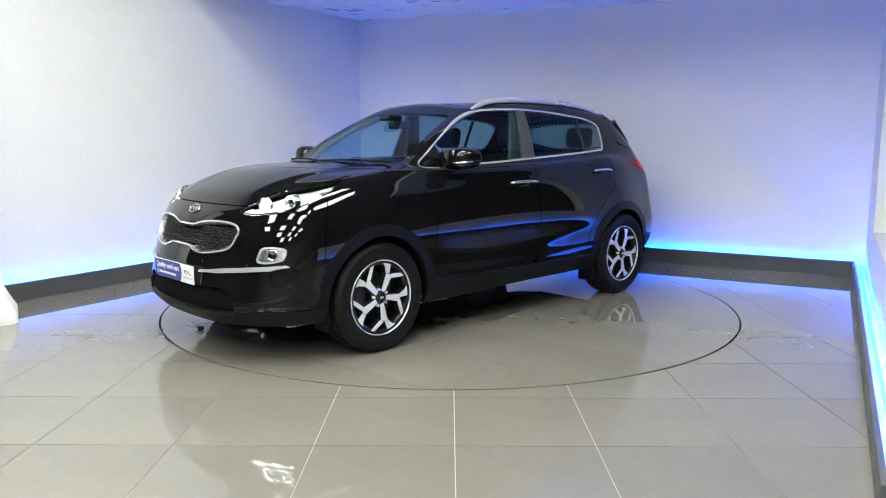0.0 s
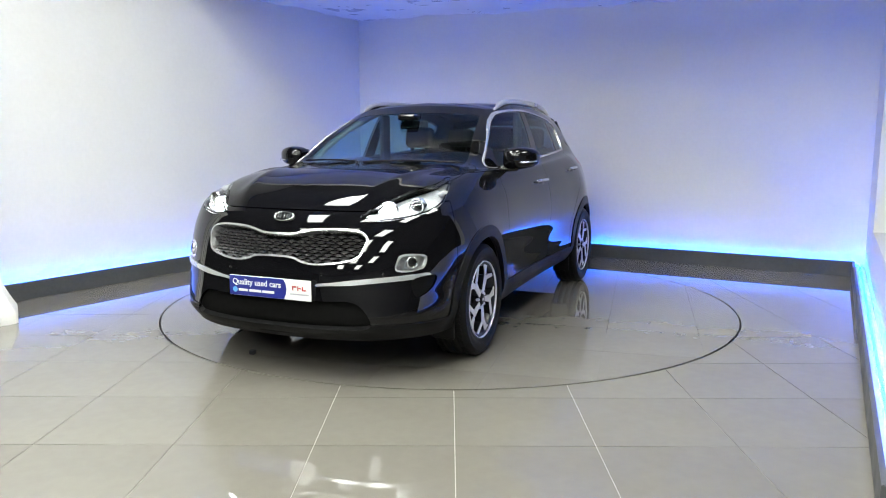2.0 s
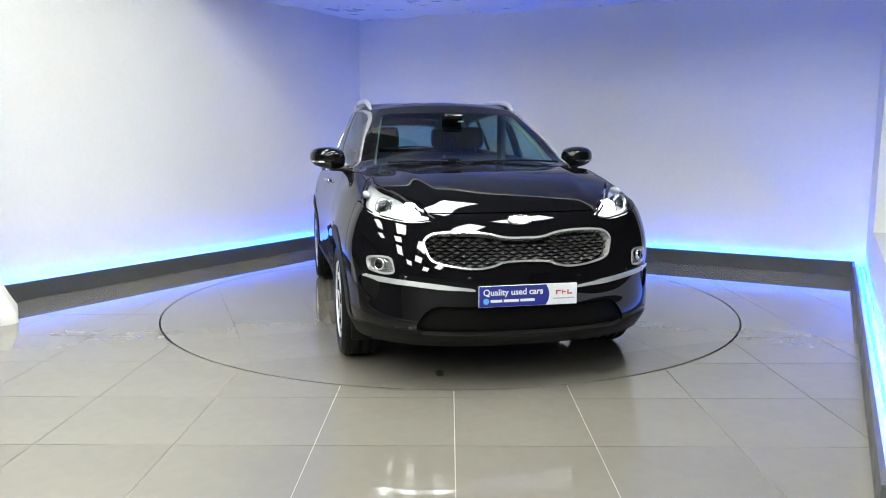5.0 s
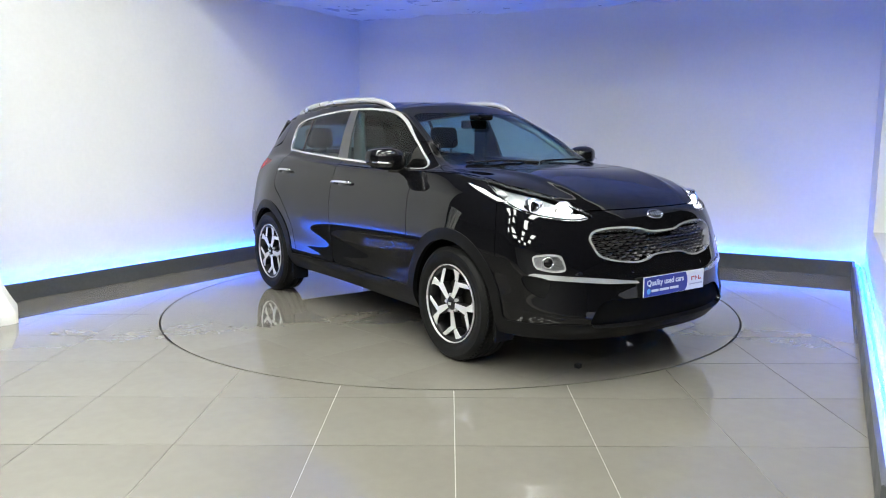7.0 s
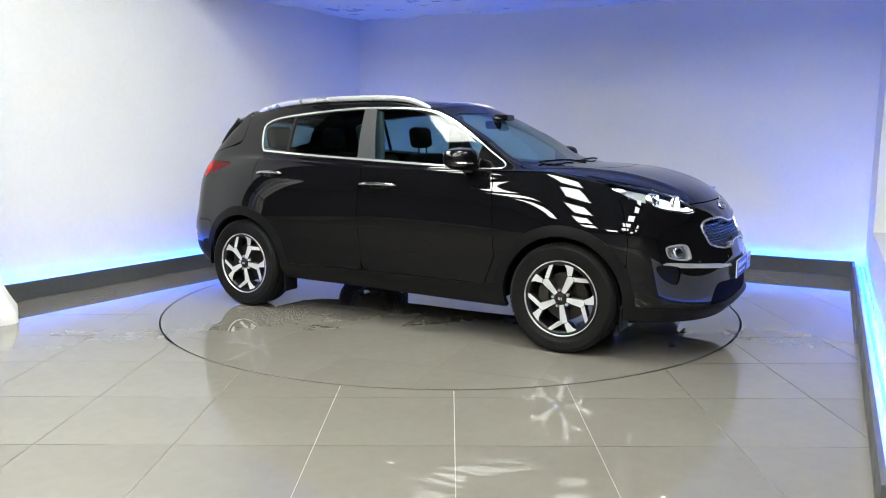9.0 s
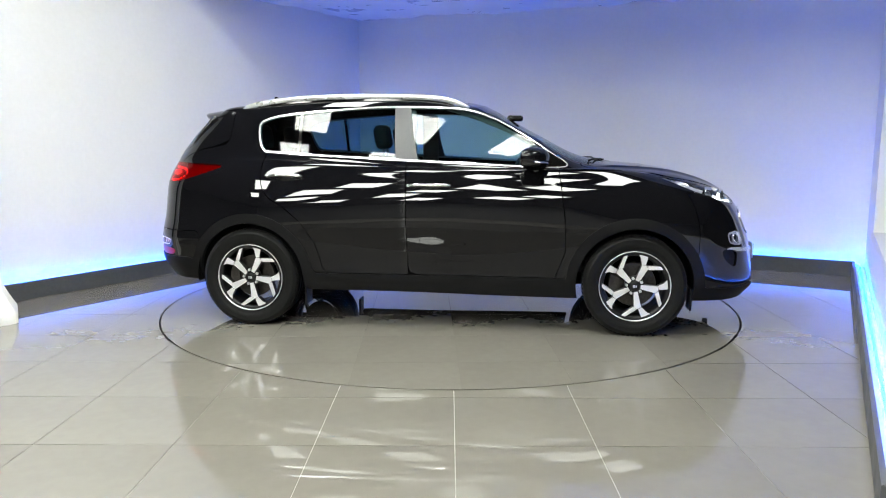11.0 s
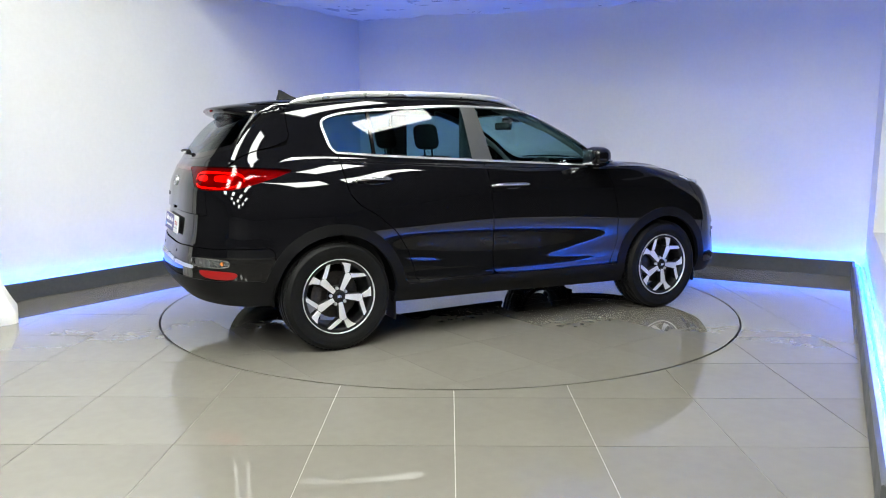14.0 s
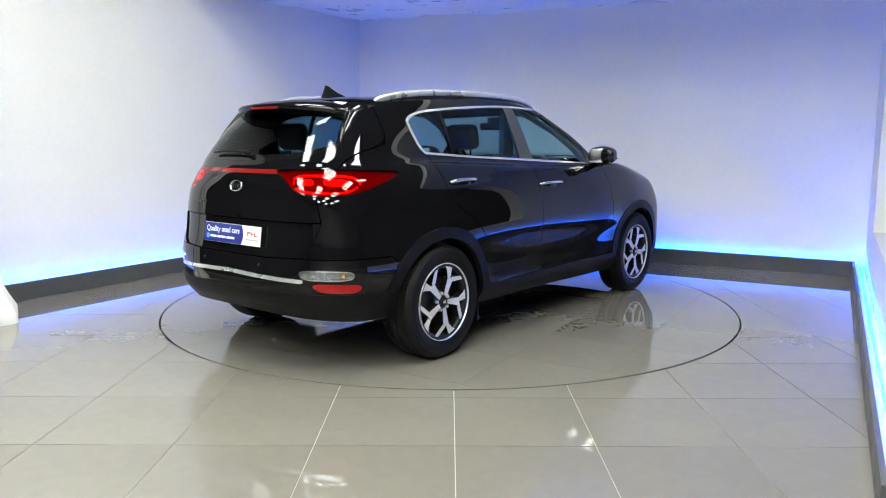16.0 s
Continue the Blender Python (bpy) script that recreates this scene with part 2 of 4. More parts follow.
def slab(name, a, b, thick, z0, z1, mat, n_out, label, category, bevel=0.0, top_b=None):
    """An upright slab from a to b in plan, thick towards n_out."""
    bm = bmesh.new()
    q = [a, b, b + n_out * thick, a + n_out * thick]
    tops = [z1, z1 if top_b is None else top_b] * 2
    tops = [tops[0], tops[1], tops[1], tops[0]]
    lo = [bm.verts.new((p.x, p.y, z0)) for p in q]
    hi = [bm.verts.new((p.x, p.y, t)) for p, t in zip(q, tops)]
    bm.faces.new(lo)
    bm.faces.new(hi)
    for i in range(4):
        bm.faces.new((lo[i], lo[(i + 1) % 4], hi[(i + 1) % 4], hi[i]))
    bmesh.ops.recalc_face_normals(bm, faces=bm.faces[:])
    if bevel:
        bmesh.ops.bevel(bm, geom=[e for e in bm.edges if abs(e.verts[0].co.z - e.verts[1].co.z) < 0.2], offset=bevel, segments=2, affect="EDGES")
    return tagged(part(name, bm, mat), label, category, kind="structure")


W = LEDGE
HIGH = 3.75
slab("wall_left", left_end(W), corner(W) + LEFT * 0.2, 0.2, 0, HIGH, M_WALL, N_LEFT, "smooth white painted wall of the display bay", "wall")
slab("wall_back", corner(W), right_corner(W) + BACK * 0.3, 0.2, 0, HIGH, M_WALL, N_BACK, "smooth white painted back wall washed with blue light", "wall")
slab("wall_right", right_corner(W) - SIDE * 1.1, right_corner(W), 0.2, 0, HIGH, M_WALL, N_SIDE, "short white return wall at the end of the bay", "wall")
slab("wall_right_low", side_end(W), right_corner(W) - SIDE * 1.103, 0.2, 0, 0.55, M_WALL, N_SIDE, "low white painted wall behind the ledge", "wall")
T = 0.022
for nm, a, b, n in (("skirting_left", left_end(0), corner(0), N_LEFT), ("skirting_back", corner(T), right_corner(T), N_BACK), ("skirting_right", side_end(0), right_corner(0), N_SIDE)):
    slab(nm, a, b, T, 0, SKIRT_H, M_SKIRT, n, "dark grey skirting board standing off the wall", "skirting board", bevel=0.002)
for nm, f0, f1, n in (("ledge_left", left_end, corner, N_LEFT), ("ledge_back", corner, right_corner, N_BACK), ("ledge_right", side_end, right_corner, N_SIDE)):
    slab(nm, f0(T + 0.002), f1(T + 0.002), W - T - 0.004, 0.05, SKIRT_H - 0.042, M_LEDGE, n, "narrow pale ledge behind the skirting board", "ledge")
for nm, f0, f1, n in (("led_strip", left_end, corner, N_LEFT), ("led_strip", corner, right_corner, N_BACK), ("led_strip", side_end, right_corner, N_SIDE)):
    slab(nm, f0(W - 0.052), f1(W - 0.052), 0.016, SKIRT_H - 0.040, SKIRT_H - 0.034, M_LED, n, "glowing blue light strip on the ledge by the wall", "light strip")


def bay_ceiling():
    """White lining sheet, a little slack and creased, under the bay's ceiling; its front edge is a lip."""
    lip_l = P_CORNER + N_LEFT * W - LEFT * 2.85
    c, r = corner(W), right_corner(W)
    bm = bmesh.new()
    nx, ny = 110, 60
    grid = []
    for i in range(nx + 1):
        col = []
        for j in range(ny + 1):
            a, b = i / nx, j / ny
            p = c + BACK * (a * 6.4) - LEFT * (b * 2.88)
            sag = 0.12 * min(a * 6.4 / 4.6, 1.15)
            crease = 0.035 * noise.noise((p.x * 2.2, p.y * 2.2, 0)) + 0.022 * abs(noise.noise((p.x * 6, p.y * 1.5, 4)))
            crease *= 1 - 0.9 * b
            col.append(bm.verts.new((p.x, p.y, BAY_H - sag + crease + 0.01)))
        grid.append(col)
    for i in range(nx):
        for j in range(ny):
            bm.faces.new((grid[i][j], grid[i][j + 1], grid[i + 1][j + 1], grid[i + 1][j]))
    tagged(part("ceiling_sheet", bm, M_CEIL, smooth=True), "creased white plastic sheet lining the ceiling of the bay", "ceiling", kind="structure")
    bm = bmesh.new()
    q = [c + LEFT * 0.1 - BACK * 0.1, c + BACK * 6.6 + LEFT * 0.1, c + BACK * 6.6 - LEFT * 2.92, c - BACK * 0.0 - LEFT * 2.92]
    prism(bm, [(p.x, p.y) for p in q], BAY_H + 0.03, BAY_H + 0.15, "z")
    tagged(part("ceiling_bay", bm, M_WALL), "white ceiling panel over the display bay", "ceiling", kind="structure")


bay_ceiling()

# ---------- the unseen showroom round the camera ---
ROOM = (-9.0, 7.5, -13.0, 6.5)


def showroom():
    x0, x1, y0, y1 = ROOM
    bm = bmesh.new()
    prism(bm, [(x0, y0), (x1, y0), (x1, y1), (x0, y1)], HIGH, HIGH + 0.1, "z")
    tagged(part("ceiling", bm, M_DARKCEIL), "plain grey showroom ceiling with light panels", "ceiling", kind="structure")
    # walls out of view, there only to be mirrored and to enclose the light
    for nm, q in (("wall_west", (x0 - 0.2, x0, y0, y1)), ("wall_east", (x1, x1 + 0.2, y0, y1)), ("wall_south", (x0 - 0.2, x1 + 0.2, y0 - 0.2, y0)), ("wall_north", (x0 - 0.2, x1 + 0.2, y1, y1 + 0.2))):
        bm = bmesh.new()
        box(bm, *q, 0, HIGH + 0.1)
        tagged(part(nm, bm, M_REFLECTWALL if nm == "wall_south" else M_ROOMDIM), "unseen wall behind the camera, paler to brighten reflections in the car" if nm == "wall_south" else "unseen showroom wall, dark so that the car mirrors a dim room", "wall", kind="structure")


showroom()


def ceiling_light(w, d):
    thing = empty("ceiling_light")
    bm = bmesh.new()
    for q in ((-w / 2, w / 2, -d / 2, -d / 2 + 0.03), (-w / 2, w / 2, d / 2 - 0.03, d / 2), (-w / 2, -w / 2 + 0.03, -d / 2 + 0.03, d / 2 - 0.03), (w / 2 - 0.03, w / 2, -d / 2 + 0.03, d / 2 - 0.03)):
        box(bm, *q, -0.035, 0.0)
    part("frame", bm, M_LAMPFRAME, thing)
    bm = bmesh.new()
    box(bm, -w / 2 + 0.03, w / 2 - 0.03, -d / 2 + 0.03, d / 2 - 0.03, -0.025, -0.005)
    part("diffuser", bm, M_PANEL, thing, "glowing white diffuser")
    return tagged(thing, "oblong white light panel set in the showroom ceiling", "ceiling light", "ceiling light panels")


LAMP = ceiling_light(0.6, 1.2)
LIP = P_CORNER + N_LEFT * W - LEFT * 2.88
LAMP_SPOTS = []
for back, along in ((1.4, (2.3, 4.0, 5.7)), (3.2, (2.2, 3.9, 5.6)), (5.0, (2.0, 3.7, 5.4)), (6.8, (1.8, 3.5, 5.2, 6.9)), (8.6, (3.5, 5.2, 6.9)), (10.2, (4.4, 6.1))):
    for k in along:
        q = LIP - LEFT * back + BACK * k
        LAMP_SPOTS.append((q.x, q.y))
for i, (x, y) in enumerate(LAMP_SPOTS):
    m = pose(x, y, HIGH - 0.001, 0, 0, -28.7)
    if i == 0:
        LAMP.matrix_basis = m
    else:
        copy_thing(LAMP, m)

# ---------- floor and turntable ----------
RING_R, PITCH, GRID_X, GRID_Y = 2.245, 0.611, 0.025, -2.98
TILE = PITCH - 0.004


def tile_sheet(keep):
    """A flat tile of the grid, cut by a function of its own points."""
    k = 14
    t = np.linspace(-TILE / 2, TILE / 2, k + 1)
    v = np.array([(x, y, 0.0) for x in t for y in t])
    f = []
    for i in range(k):
        for j in range(k):
            a = i * (k + 1) + j
            f += [(a, a + k + 1, a + k + 2), (a, a + k + 2, a + 1)]
    return take(Sheet(v, np.tile((0.0, 0.0, 1.0), (len(v), 1)), np.array(f)), keep)


def tile_box():
    bm = bmesh.new()
    box(bm, -TILE / 2, TILE / 2, -TILE / 2, TILE / 2, -0.009, 0.0)
    me = bpy.data.meshes.new("tile")
    bm.to_mesh(me)
    bm.free()
    me.materials.append(M_TILE)
    return me


TILE_MESH = tile_box()


def lay_tiles(parent, inside, x_rng, y_rng, gx, gy, edge):
    for i in range(*x_rng):
        for j in range(*y_rng):
            cx, cy = gx + (i + 0.5) * PITCH, gy + (j + 0.5) * PITCH
            far = math.hypot(abs(cx) + TILE / 2, abs(cy) + TILE / 2)
            near = math.hypot(max(abs(cx) - TILE / 2, 0), max(abs(cy) - TILE / 2, 0))
            q = Vector((cx, cy, 0)) - P_CORNER
            if q.dot(N_LEFT) > 0.5 or q.dot(N_BACK) > 0.5:
                continue
            if (inside and near >= edge) or (not inside and far <= edge):
                continue
            whole = far < edge if inside else near > edge
            if whole:
                ob = new("tile", TILE_MESH)
                ob.parent = parent
            else:
                sg = 1 if inside else -1
                ob = panel("tile", tile_sheet(lambda v: sg * (np.hypot(v[:, 0] + cx, v[:, 1] + cy) - edge)), M_TILE, parent, thick=0.009)
                if ob is None:
                    continue
            ob.location = (cx, cy, 0)
            if inside:
                ob.scale = (1.004, 1.004, 1.0)


def floors():
    x0, x1, y0, y1 = ROOM
    n = 96
    bm = bmesh.new()
    inner = [bm.verts.new((RING_R * math.cos(2 * math.pi * k / n) * 1.003, RING_R * math.sin(2 * math.pi * k / n) * 1.003, -0.0035)) for k in range(n)]
    outer = []
    for k in range(n):
        a = 2 * math.pi * k / n
        c, s = math.cos(a), math.sin(a)
        d = min((x1 if c > 0 else -x0) / max(abs(c), 1e-9), (y1 if s > 0 else -y0) / max(abs(s), 1e-9))
        outer.append(bm.verts.new((d * c, d * s, -0.0035)))
    for k in range(n):
        bm.faces.new((inner[k], inner[(k + 1) % n], outer[(k + 1) % n], outer[k]))
    fl = tagged(part("floor", bm, M_GROUT), "polished pale grey porcelain tile floor with thin joints", "floor", kind="structure")
    bm = bmesh.new()
    lathe(bm, [(RING_R + 0.03, -0.004), (RING_R + 0.03, -0.05), (0, -0.05)], 96)
    bmesh.ops.rotate(bm, cent=(0, 0, 0), matrix=Matrix.Rotation(radians(90), 3, "X"), verts=bm.verts[:])
    tagged(part("turntable_pit", bm, M_GAP), "dark gap round the turntable", "gap", kind="structure")
    lay_tiles(fl, False, (-10, 9), (-6, 12), GRID_X, GRID_Y, RING_R + 0.009)
    return fl


FLOOR = floors()


def turntable():
    thing = empty("turntable")
    bm = bmesh.new()
    lathe(bm, [(0, -0.004), (RING_R - 0.008, -0.004), (RING_R - 0.008, -0.03), (0, -0.03)], 96)
    bmesh.ops.rotate(bm, cent=(0, 0, 0), matrix=Matrix.Rotation(radians(-90), 3, "X"), verts=bm.verts[:])
    for v in bm.verts:
        v.co.z = -0.0006 if v.co.z > 0 or abs(v.co.z) < 0.01 else -0.03
    part("base_disc", bm, M_DISCGROUT, thing)
    lay_tiles(thing, True, (-5, 5), (-5, 5), 0.087, 0.0, RING_R - 0.008)
    bm = bmesh.new()
    box(bm, -.016, .016, -.016, .016, 0, .026, .003)
    part("stop_block", bm, M_GAP, thing, "small black block", m=pose(-.78, -1.84, 0.0))
    return tagged(thing, "round car turntable tiled flush with the floor", "turntable")


TURNTABLE = turntable()


def white_cloth():
    """A hanging white sheet gathered at the floor, by the wall."""
    bm = bmesh.new()
    rows, n = 26, 60
    rings = []
    for i in range(rows + 1):
        z = 2.3 * i / rows
        ring = []
        for k in range(n):
            a = 2 * math.pi * k / n
            r = 0.15 + 0.25 * max(0, 1 - z / 0.6) ** 1.4 + 0.035 * math.sin(a * 9 + z * 1.3) * (1 - 0.3 * z / 2.3) + 0.02 * noise.noise((a * 3, z * 4, 1))
            if z < 0.08:
                r -= 0.05 * (1 - z / 0.08) ** 2
            ring.append(bm.verts.new((r * math.cos(a), r * math.sin(a), max(z, 0.0))))
        rings.append(ring)
    for a, b in zip(rings, rings[1:]):
        for k in range(n):
            bm.faces.new((a[k], a[(k + 1) % n], b[(k + 1) % n], b[k]))
    bm.faces.new(rings[-1])
    ob = part("cloth_drape", bm, M_CLOTH, smooth=True)
    ob.location = (-3.50, -0.87, 0)
    return tagged(ob, "white cloth drape gathered on the tiled floor", "drape")


white_cloth()


# ---------- the car ----------
M_PAINT = material("black_paint", (0.0035, 0.0035, 0.0045), 0.015, grain=0.1, grain_scale=900, stain=0.04, stain_scale=1.2, spec=0.45)
M_CLAD = material("black_plastic", (0.006, 0.006, 0.0065), 0.42, spec=0.13, grain=0.12, grain_scale=300, stain=0.1, stain_scale=4, bump=0.15, bump_scale=900, rough_var=0.06)
M_GLOSSBLACK = material("gloss_black", (0.004, 0.004, 0.004), 0.08, grain=0.05, grain_scale=50)
# gloss black pillar: the grey of its reflections is put into the colour
M_PILLARSHEEN = material("pillar_black_with_sheen", (0.05, 0.052, 0.055), 0.35, grain=0.05, grain_scale=60)
M_DARK = material("dark_lining", (0.003, 0.003, 0.003), 0.8, grain=0.2, grain_scale=30, spec=0.08)
M_TRIMCHROME = material("brushed_chrome", (0.78, 0.79, 0.81), 0.2, metal=0.7, grain=0.03, grain_scale=200, rough_var=0.05)
M_CHROME = material("chrome", (0.82, 0.83, 0.85), 0.16, metal=1.0, grain=0.03, grain_scale=200, rough_var=0.04)
M_SATIN = material("satin_metal", (0.70, 0.71, 0.73), 0.3, metal=0.7, grain=0.03, grain_scale=300, rough_var=0.05)
M_RUBBER = material("tyre_rubber", (0.0085, 0.0085, 0.0085), 0.5, spec=0.12, grain=0.15, grain_scale=80, stain=0.15, stain_scale=6, bump=0.25, bump_scale=350, rough_var=0.08)
M_ALLOY = material("machined_alloy", (0.74, 0.74, 0.75), 0.30, metal=0.4, grain=0.04, grain_scale=250, rough_var=0.05)
M_ALLOYDARK = material("dark_alloy", (0.006, 0.006, 0.007), 0.3, spec=0.35, grain=0.1, grain_scale=100)
M_BRAKE = material("brake_steel", (0.06, 0.055, 0.05), 0.5, metal=0.8, grain=0.2, grain_scale=60, stain=0.2)
M_GLASS = glass_material("window_glass", (0.52, 0.72, 0.74))
M_TINT = glass_material("tinted_glass", (0.30, 0.46, 0.50))
M_LENS = glass_material("clear_lens", (0.93, 0.95, 0.96), 1.45)
SIDEX = [1.72, 1.335, 0.95, 0.35, -0.2, -0.85, -1.335, -1.75]


def ring(xf, zf, w, z, xr, zr, xs=None, nf=2.2, nr=2.5, mf=1.9, mr=1.9):
    """One level line of the body, half of it, from the middle of the front round the side to the middle of the back."""
    xs = xs or SIDEX
    pts = []
    for s in (0.0, 0.25, 0.48, 0.68, 0.84, 0.95):
        pts.append((xs[0] + (xf - xs[0]) * (1 - s ** nf) ** (1 / mf), w[0] * s, zf + (z[0] - zf) * s ** 2))
    pts += list(zip(xs, w, z))
    for s in (0.95, 0.84, 0.68, 0.48, 0.25, 0.0):
        pts.append((xs[-1] + (xr - xs[-1]) * (1 - s ** nr) ** (1 / mr), w[-1] * s, zr + (z[-1] - zr) * s ** 2))
    return pts


def body_sheet():
    rings = [
        ring(2.17, 0.235, [.84, .86, .86, .83, .83, .84, .84, .79], [.25, .25, .25, .25, .26, .265, .28, .31], -2.14, 0.34, None, 2.9, 3.2),
        ring(2.245, 0.325, [.888, .91, .90, .875, .875, .898, .90, .835], [.36, .36, .35, .34, .345, .36, .38, .40], -2.205, 0.42, None, 2.9, 3.2),
        ring(2.238, 0.47, [.898, .928, .905, .878, .878, .905, .922, .86], [.50, .50, .47, .44, .45, .48, .50, .50], -2.222, 0.52, None, 2.5, 3.1),
        ring(2.222, 0.60, [.904, .930, .906, .881, .881, .906, .928, .868], [.63, .64, .60, .56, .57, .60, .64, .62], -2.198, 0.64, None, 2.2, 3.6),
        ring(2.185, 0.72, [.900, .930, .914, .897, .898, .915, .920, .848], [.74, .76, .73, .70, .71, .74, .77, .74], -2.172, 0.78, None, 2.1, 3.6),
        ring(2.135, 0.83, [.876, .904, .905, .897, .898, .905, .902, .828], [.84, .87, .84, .82, .83, .86, .89, .86], -2.158, 0.92, None, 2.1, 3.6),
        ring(2.06, 0.92, [.835, .866, .879, .876, .876, .876, .866, .80], [.93, .97, .96, .95, .96, .98, 1.0, .98], -2.145, 1.03, None, 2.1, 3.6),
        ring(1.91, 1.018, [.79, .825, .84, .846, .846, .838, .824, .768], [1.0, 1.045, 1.04, 1.045, 1.05, 1.07, 1.09, 1.08], -2.12, 1.105,
             [1.66, 1.33, .95, .35, -.2, -.85, -1.32, -1.72], 2.2, 3.2, 1.9, 2.0),
        ring(1.58, 1.115, [.72, .775, .805, .82, .82, .80, .770, .722], [1.085, 1.112, 1.115, 1.11, 1.115, 1.14, 1.16, 1.15], -2.088, 1.16,
             [1.45, 1.2, .93, .35, -.2, -.83, -1.30, -1.68], 4.0, 3.4, 1.4, 2.1),
        ring(1.04, 1.182, [.70, .745, .759, .768, .766, .738, .708, .678], [1.150, 1.140, 1.135, 1.14, 1.165, 1.195, 1.215, 1.22], -2.045, 1.215,
             [.95, .89, .79, .33, -.2, -.82, -1.27, -1.66], 3.0, 4.0, 1.1, 2.2),
        ring(.675, 1.352, [.62, .66, .682, .70, .698, .668, .634, .598], [1.34, 1.335, 1.33, 1.35, 1.365, 1.375, 1.385, 1.39], -1.93, 1.37,
             [.625, .585, .52, .25, -.2, -.80, -1.22, -1.58], 2.6, 4.0, 1.1, 2.1),
        ring(.325, 1.547, [.53, .572, .60, .612, .606, .58, .548, .512], [1.512, 1.508, 1.520, 1.545, 1.558, 1.56, 1.55, 1.525], -1.78, 1.495,
             [.29, .245, .165, .0, -.25, -.78, -1.17, -1.55], 2.4, 3.6, 1.1, 2.0),
        ring(.255, 1.576, [.44, .485, .505, .517, .52, .5, .466, .425], [1.552, 1.553, 1.559, 1.585, 1.597, 1.6, 1.59, 1.567], -1.74, 1.542,
             [.225, .18, .10, -.05, -.3, -.76, -1.12, -1.46], 2.4, 3.0, 1.1, 1.8),
        ring(.17, 1.596, [.22, .25, .26, .26, .26, .25, .23, .2], [1.583, 1.59, 1.595, 1.605, 1.612, 1.614, 1.605, 1.582], -1.67, 1.556,
             [.15, .115, .04, -.1, -.3, -.74, -1.05, -1.38], 2.4, 2.4, 1.1, 1.4),
        ring(.13, 1.600, [0.0] * 8, [1.592, 1.597, 1.602, 1.612, 1.618, 1.619, 1.61, 1.588], -1.64, 1.561,
             [.12, .09, .02, -.1, -.3, -.74, -1.05, -1.35], 2.4, 2.4, 1.1, 1.4)]
    a = np.array(rings)
    rows = np.array([spline(r, 7) for r in a])                       # along each level line
    cols = np.array([spline(rows[:, k], 10) for k in range(rows.shape[1])])   # then from level to level
    g = np.transpose(cols, (1, 0, 2))
    g[:, 0, 1] = g[:, -1, 1] = 0
    g[-1, :, 1] = 0
    g[:, :, 1] = np.maximum(g[:, :, 1], 0)
    # two raised creases run down the bonnet from the pillars to the grille, with a shallow dish outside them
    crease = np.interp(g[:, :, 0], [1.0, 1.95], [.60, .40])
    on_bonnet = np.clip((g[:, :, 0] - 1.08) / .15, 0, 1) * np.clip((2.02 - g[:, :, 0]) / .2, 0, 1) * np.clip((g[:, :, 2] - .95) / .06, 0, 1)
    off_crease = np.abs(g[:, :, 1]) - crease
    g[:, :, 2] += on_bonnet * np.where(off_crease < 0, .012 * np.exp(off_crease / .09), .012 * np.exp(-(off_crease / .045) ** 2))
    nv, nu = g.shape[:2]
    du, dv = np.gradient(g, axis=1), np.gradient(g, axis=0)
    n = np.cross(dv, du)
    n[-1] = n[-2]
    n[:, 0, 1] = n[:, -1, 1] = 0
    ln = np.linalg.norm(n, axis=2, keepdims=True)
    n = n / np.maximum(ln, 1e-9)
    if n[nv // 4, nu // 2, 1] < 0:
        n = -n
    up = np.where(n[110:, :, 2:] < 0, -1.0, 1.0)
    n[110:] *= up
    n[-1] = (0, 0, 1)
    v = g.reshape(-1, 3)
    nn = n.reshape(-1, 3)
    i, j = np.meshgrid(np.arange(nv - 1), np.arange(nu - 1), indexing="ij")
    b = (i * nu + j).ravel()
    f = np.vstack([np.stack([b, b + 1, b + nu + 1], 1), np.stack([b, b + nu + 1, b + nu], 1)])
    t = v[f]
    fn = np.cross(t[:, 1] - t[:, 0], t[:, 2] - t[:, 0])
    if (fn * nn[f].mean(1)).sum() < 0:
        f = f[:, ::-1]
    area = np.linalg.norm(fn, axis=1) > 1e-10
    f = f[area]
    flip = np.array((1, -1, 1))
    on_mid = np.abs(v[:, 1]) < 1e-9
    ids = np.arange(len(v)) + len(v)
    ids[on_mid] = np.arange(len(v))[on_mid]
    return tidy(np.vstack([v, v * flip]), np.vstack([nn, nn * flip]), np.vstack([f, ids[f[:, ::-1]]]))


WHEELS = [(1.335, 0.345), (-1.335, 0.345)]
WINDOW = closed([(.87, 1.128), (.33, 1.138), (-.2, 1.163), (-.84, 1.195), (-1.20, 1.218), (-1.265, 1.222), (-1.297, 1.245), (-1.322, 1.31), (-1.34, 1.40), (-1.322, 1.446), (-1.24, 1.478), (-1.08, 1.503), (-.645, 1.537), (-.293, 1.549), (.142, 1.533), (.342, 1.478), (.544, 1.372), (.75, 1.24)], 4)
SCREEN = [(-.67, 1.13), (-.525, 1.50), (-.45, 1.522), (0, 1.535), (.45, 1.522), (.525, 1.50), (.67, 1.13), (.4, 1.13), (-.4, 1.13)]
REAR_GLASS = closed([(0, 1.19), (.36, 1.2), (.52, 1.232), (.595, 1.275), (.56, 1.39), (.48, 1.50), (0, 1.53), (-.48, 1.50), (-.56, 1.39), (-.595, 1.275), (-.52, 1.232), (-.36, 1.2)], 4)
_half = [(0, .805), (.10, .807), (.20, .829), (.33, .837), (.45, .831), (.505, .812), (.526, .778), (.516, .740), (.487, .684), (.39, .656), (.26, .643), (.17, .655), (.12, .673), (0, .678)]
GRILLE = closed(_half + [(-y, z) for y, z in _half[-2:0:-1]], 4)
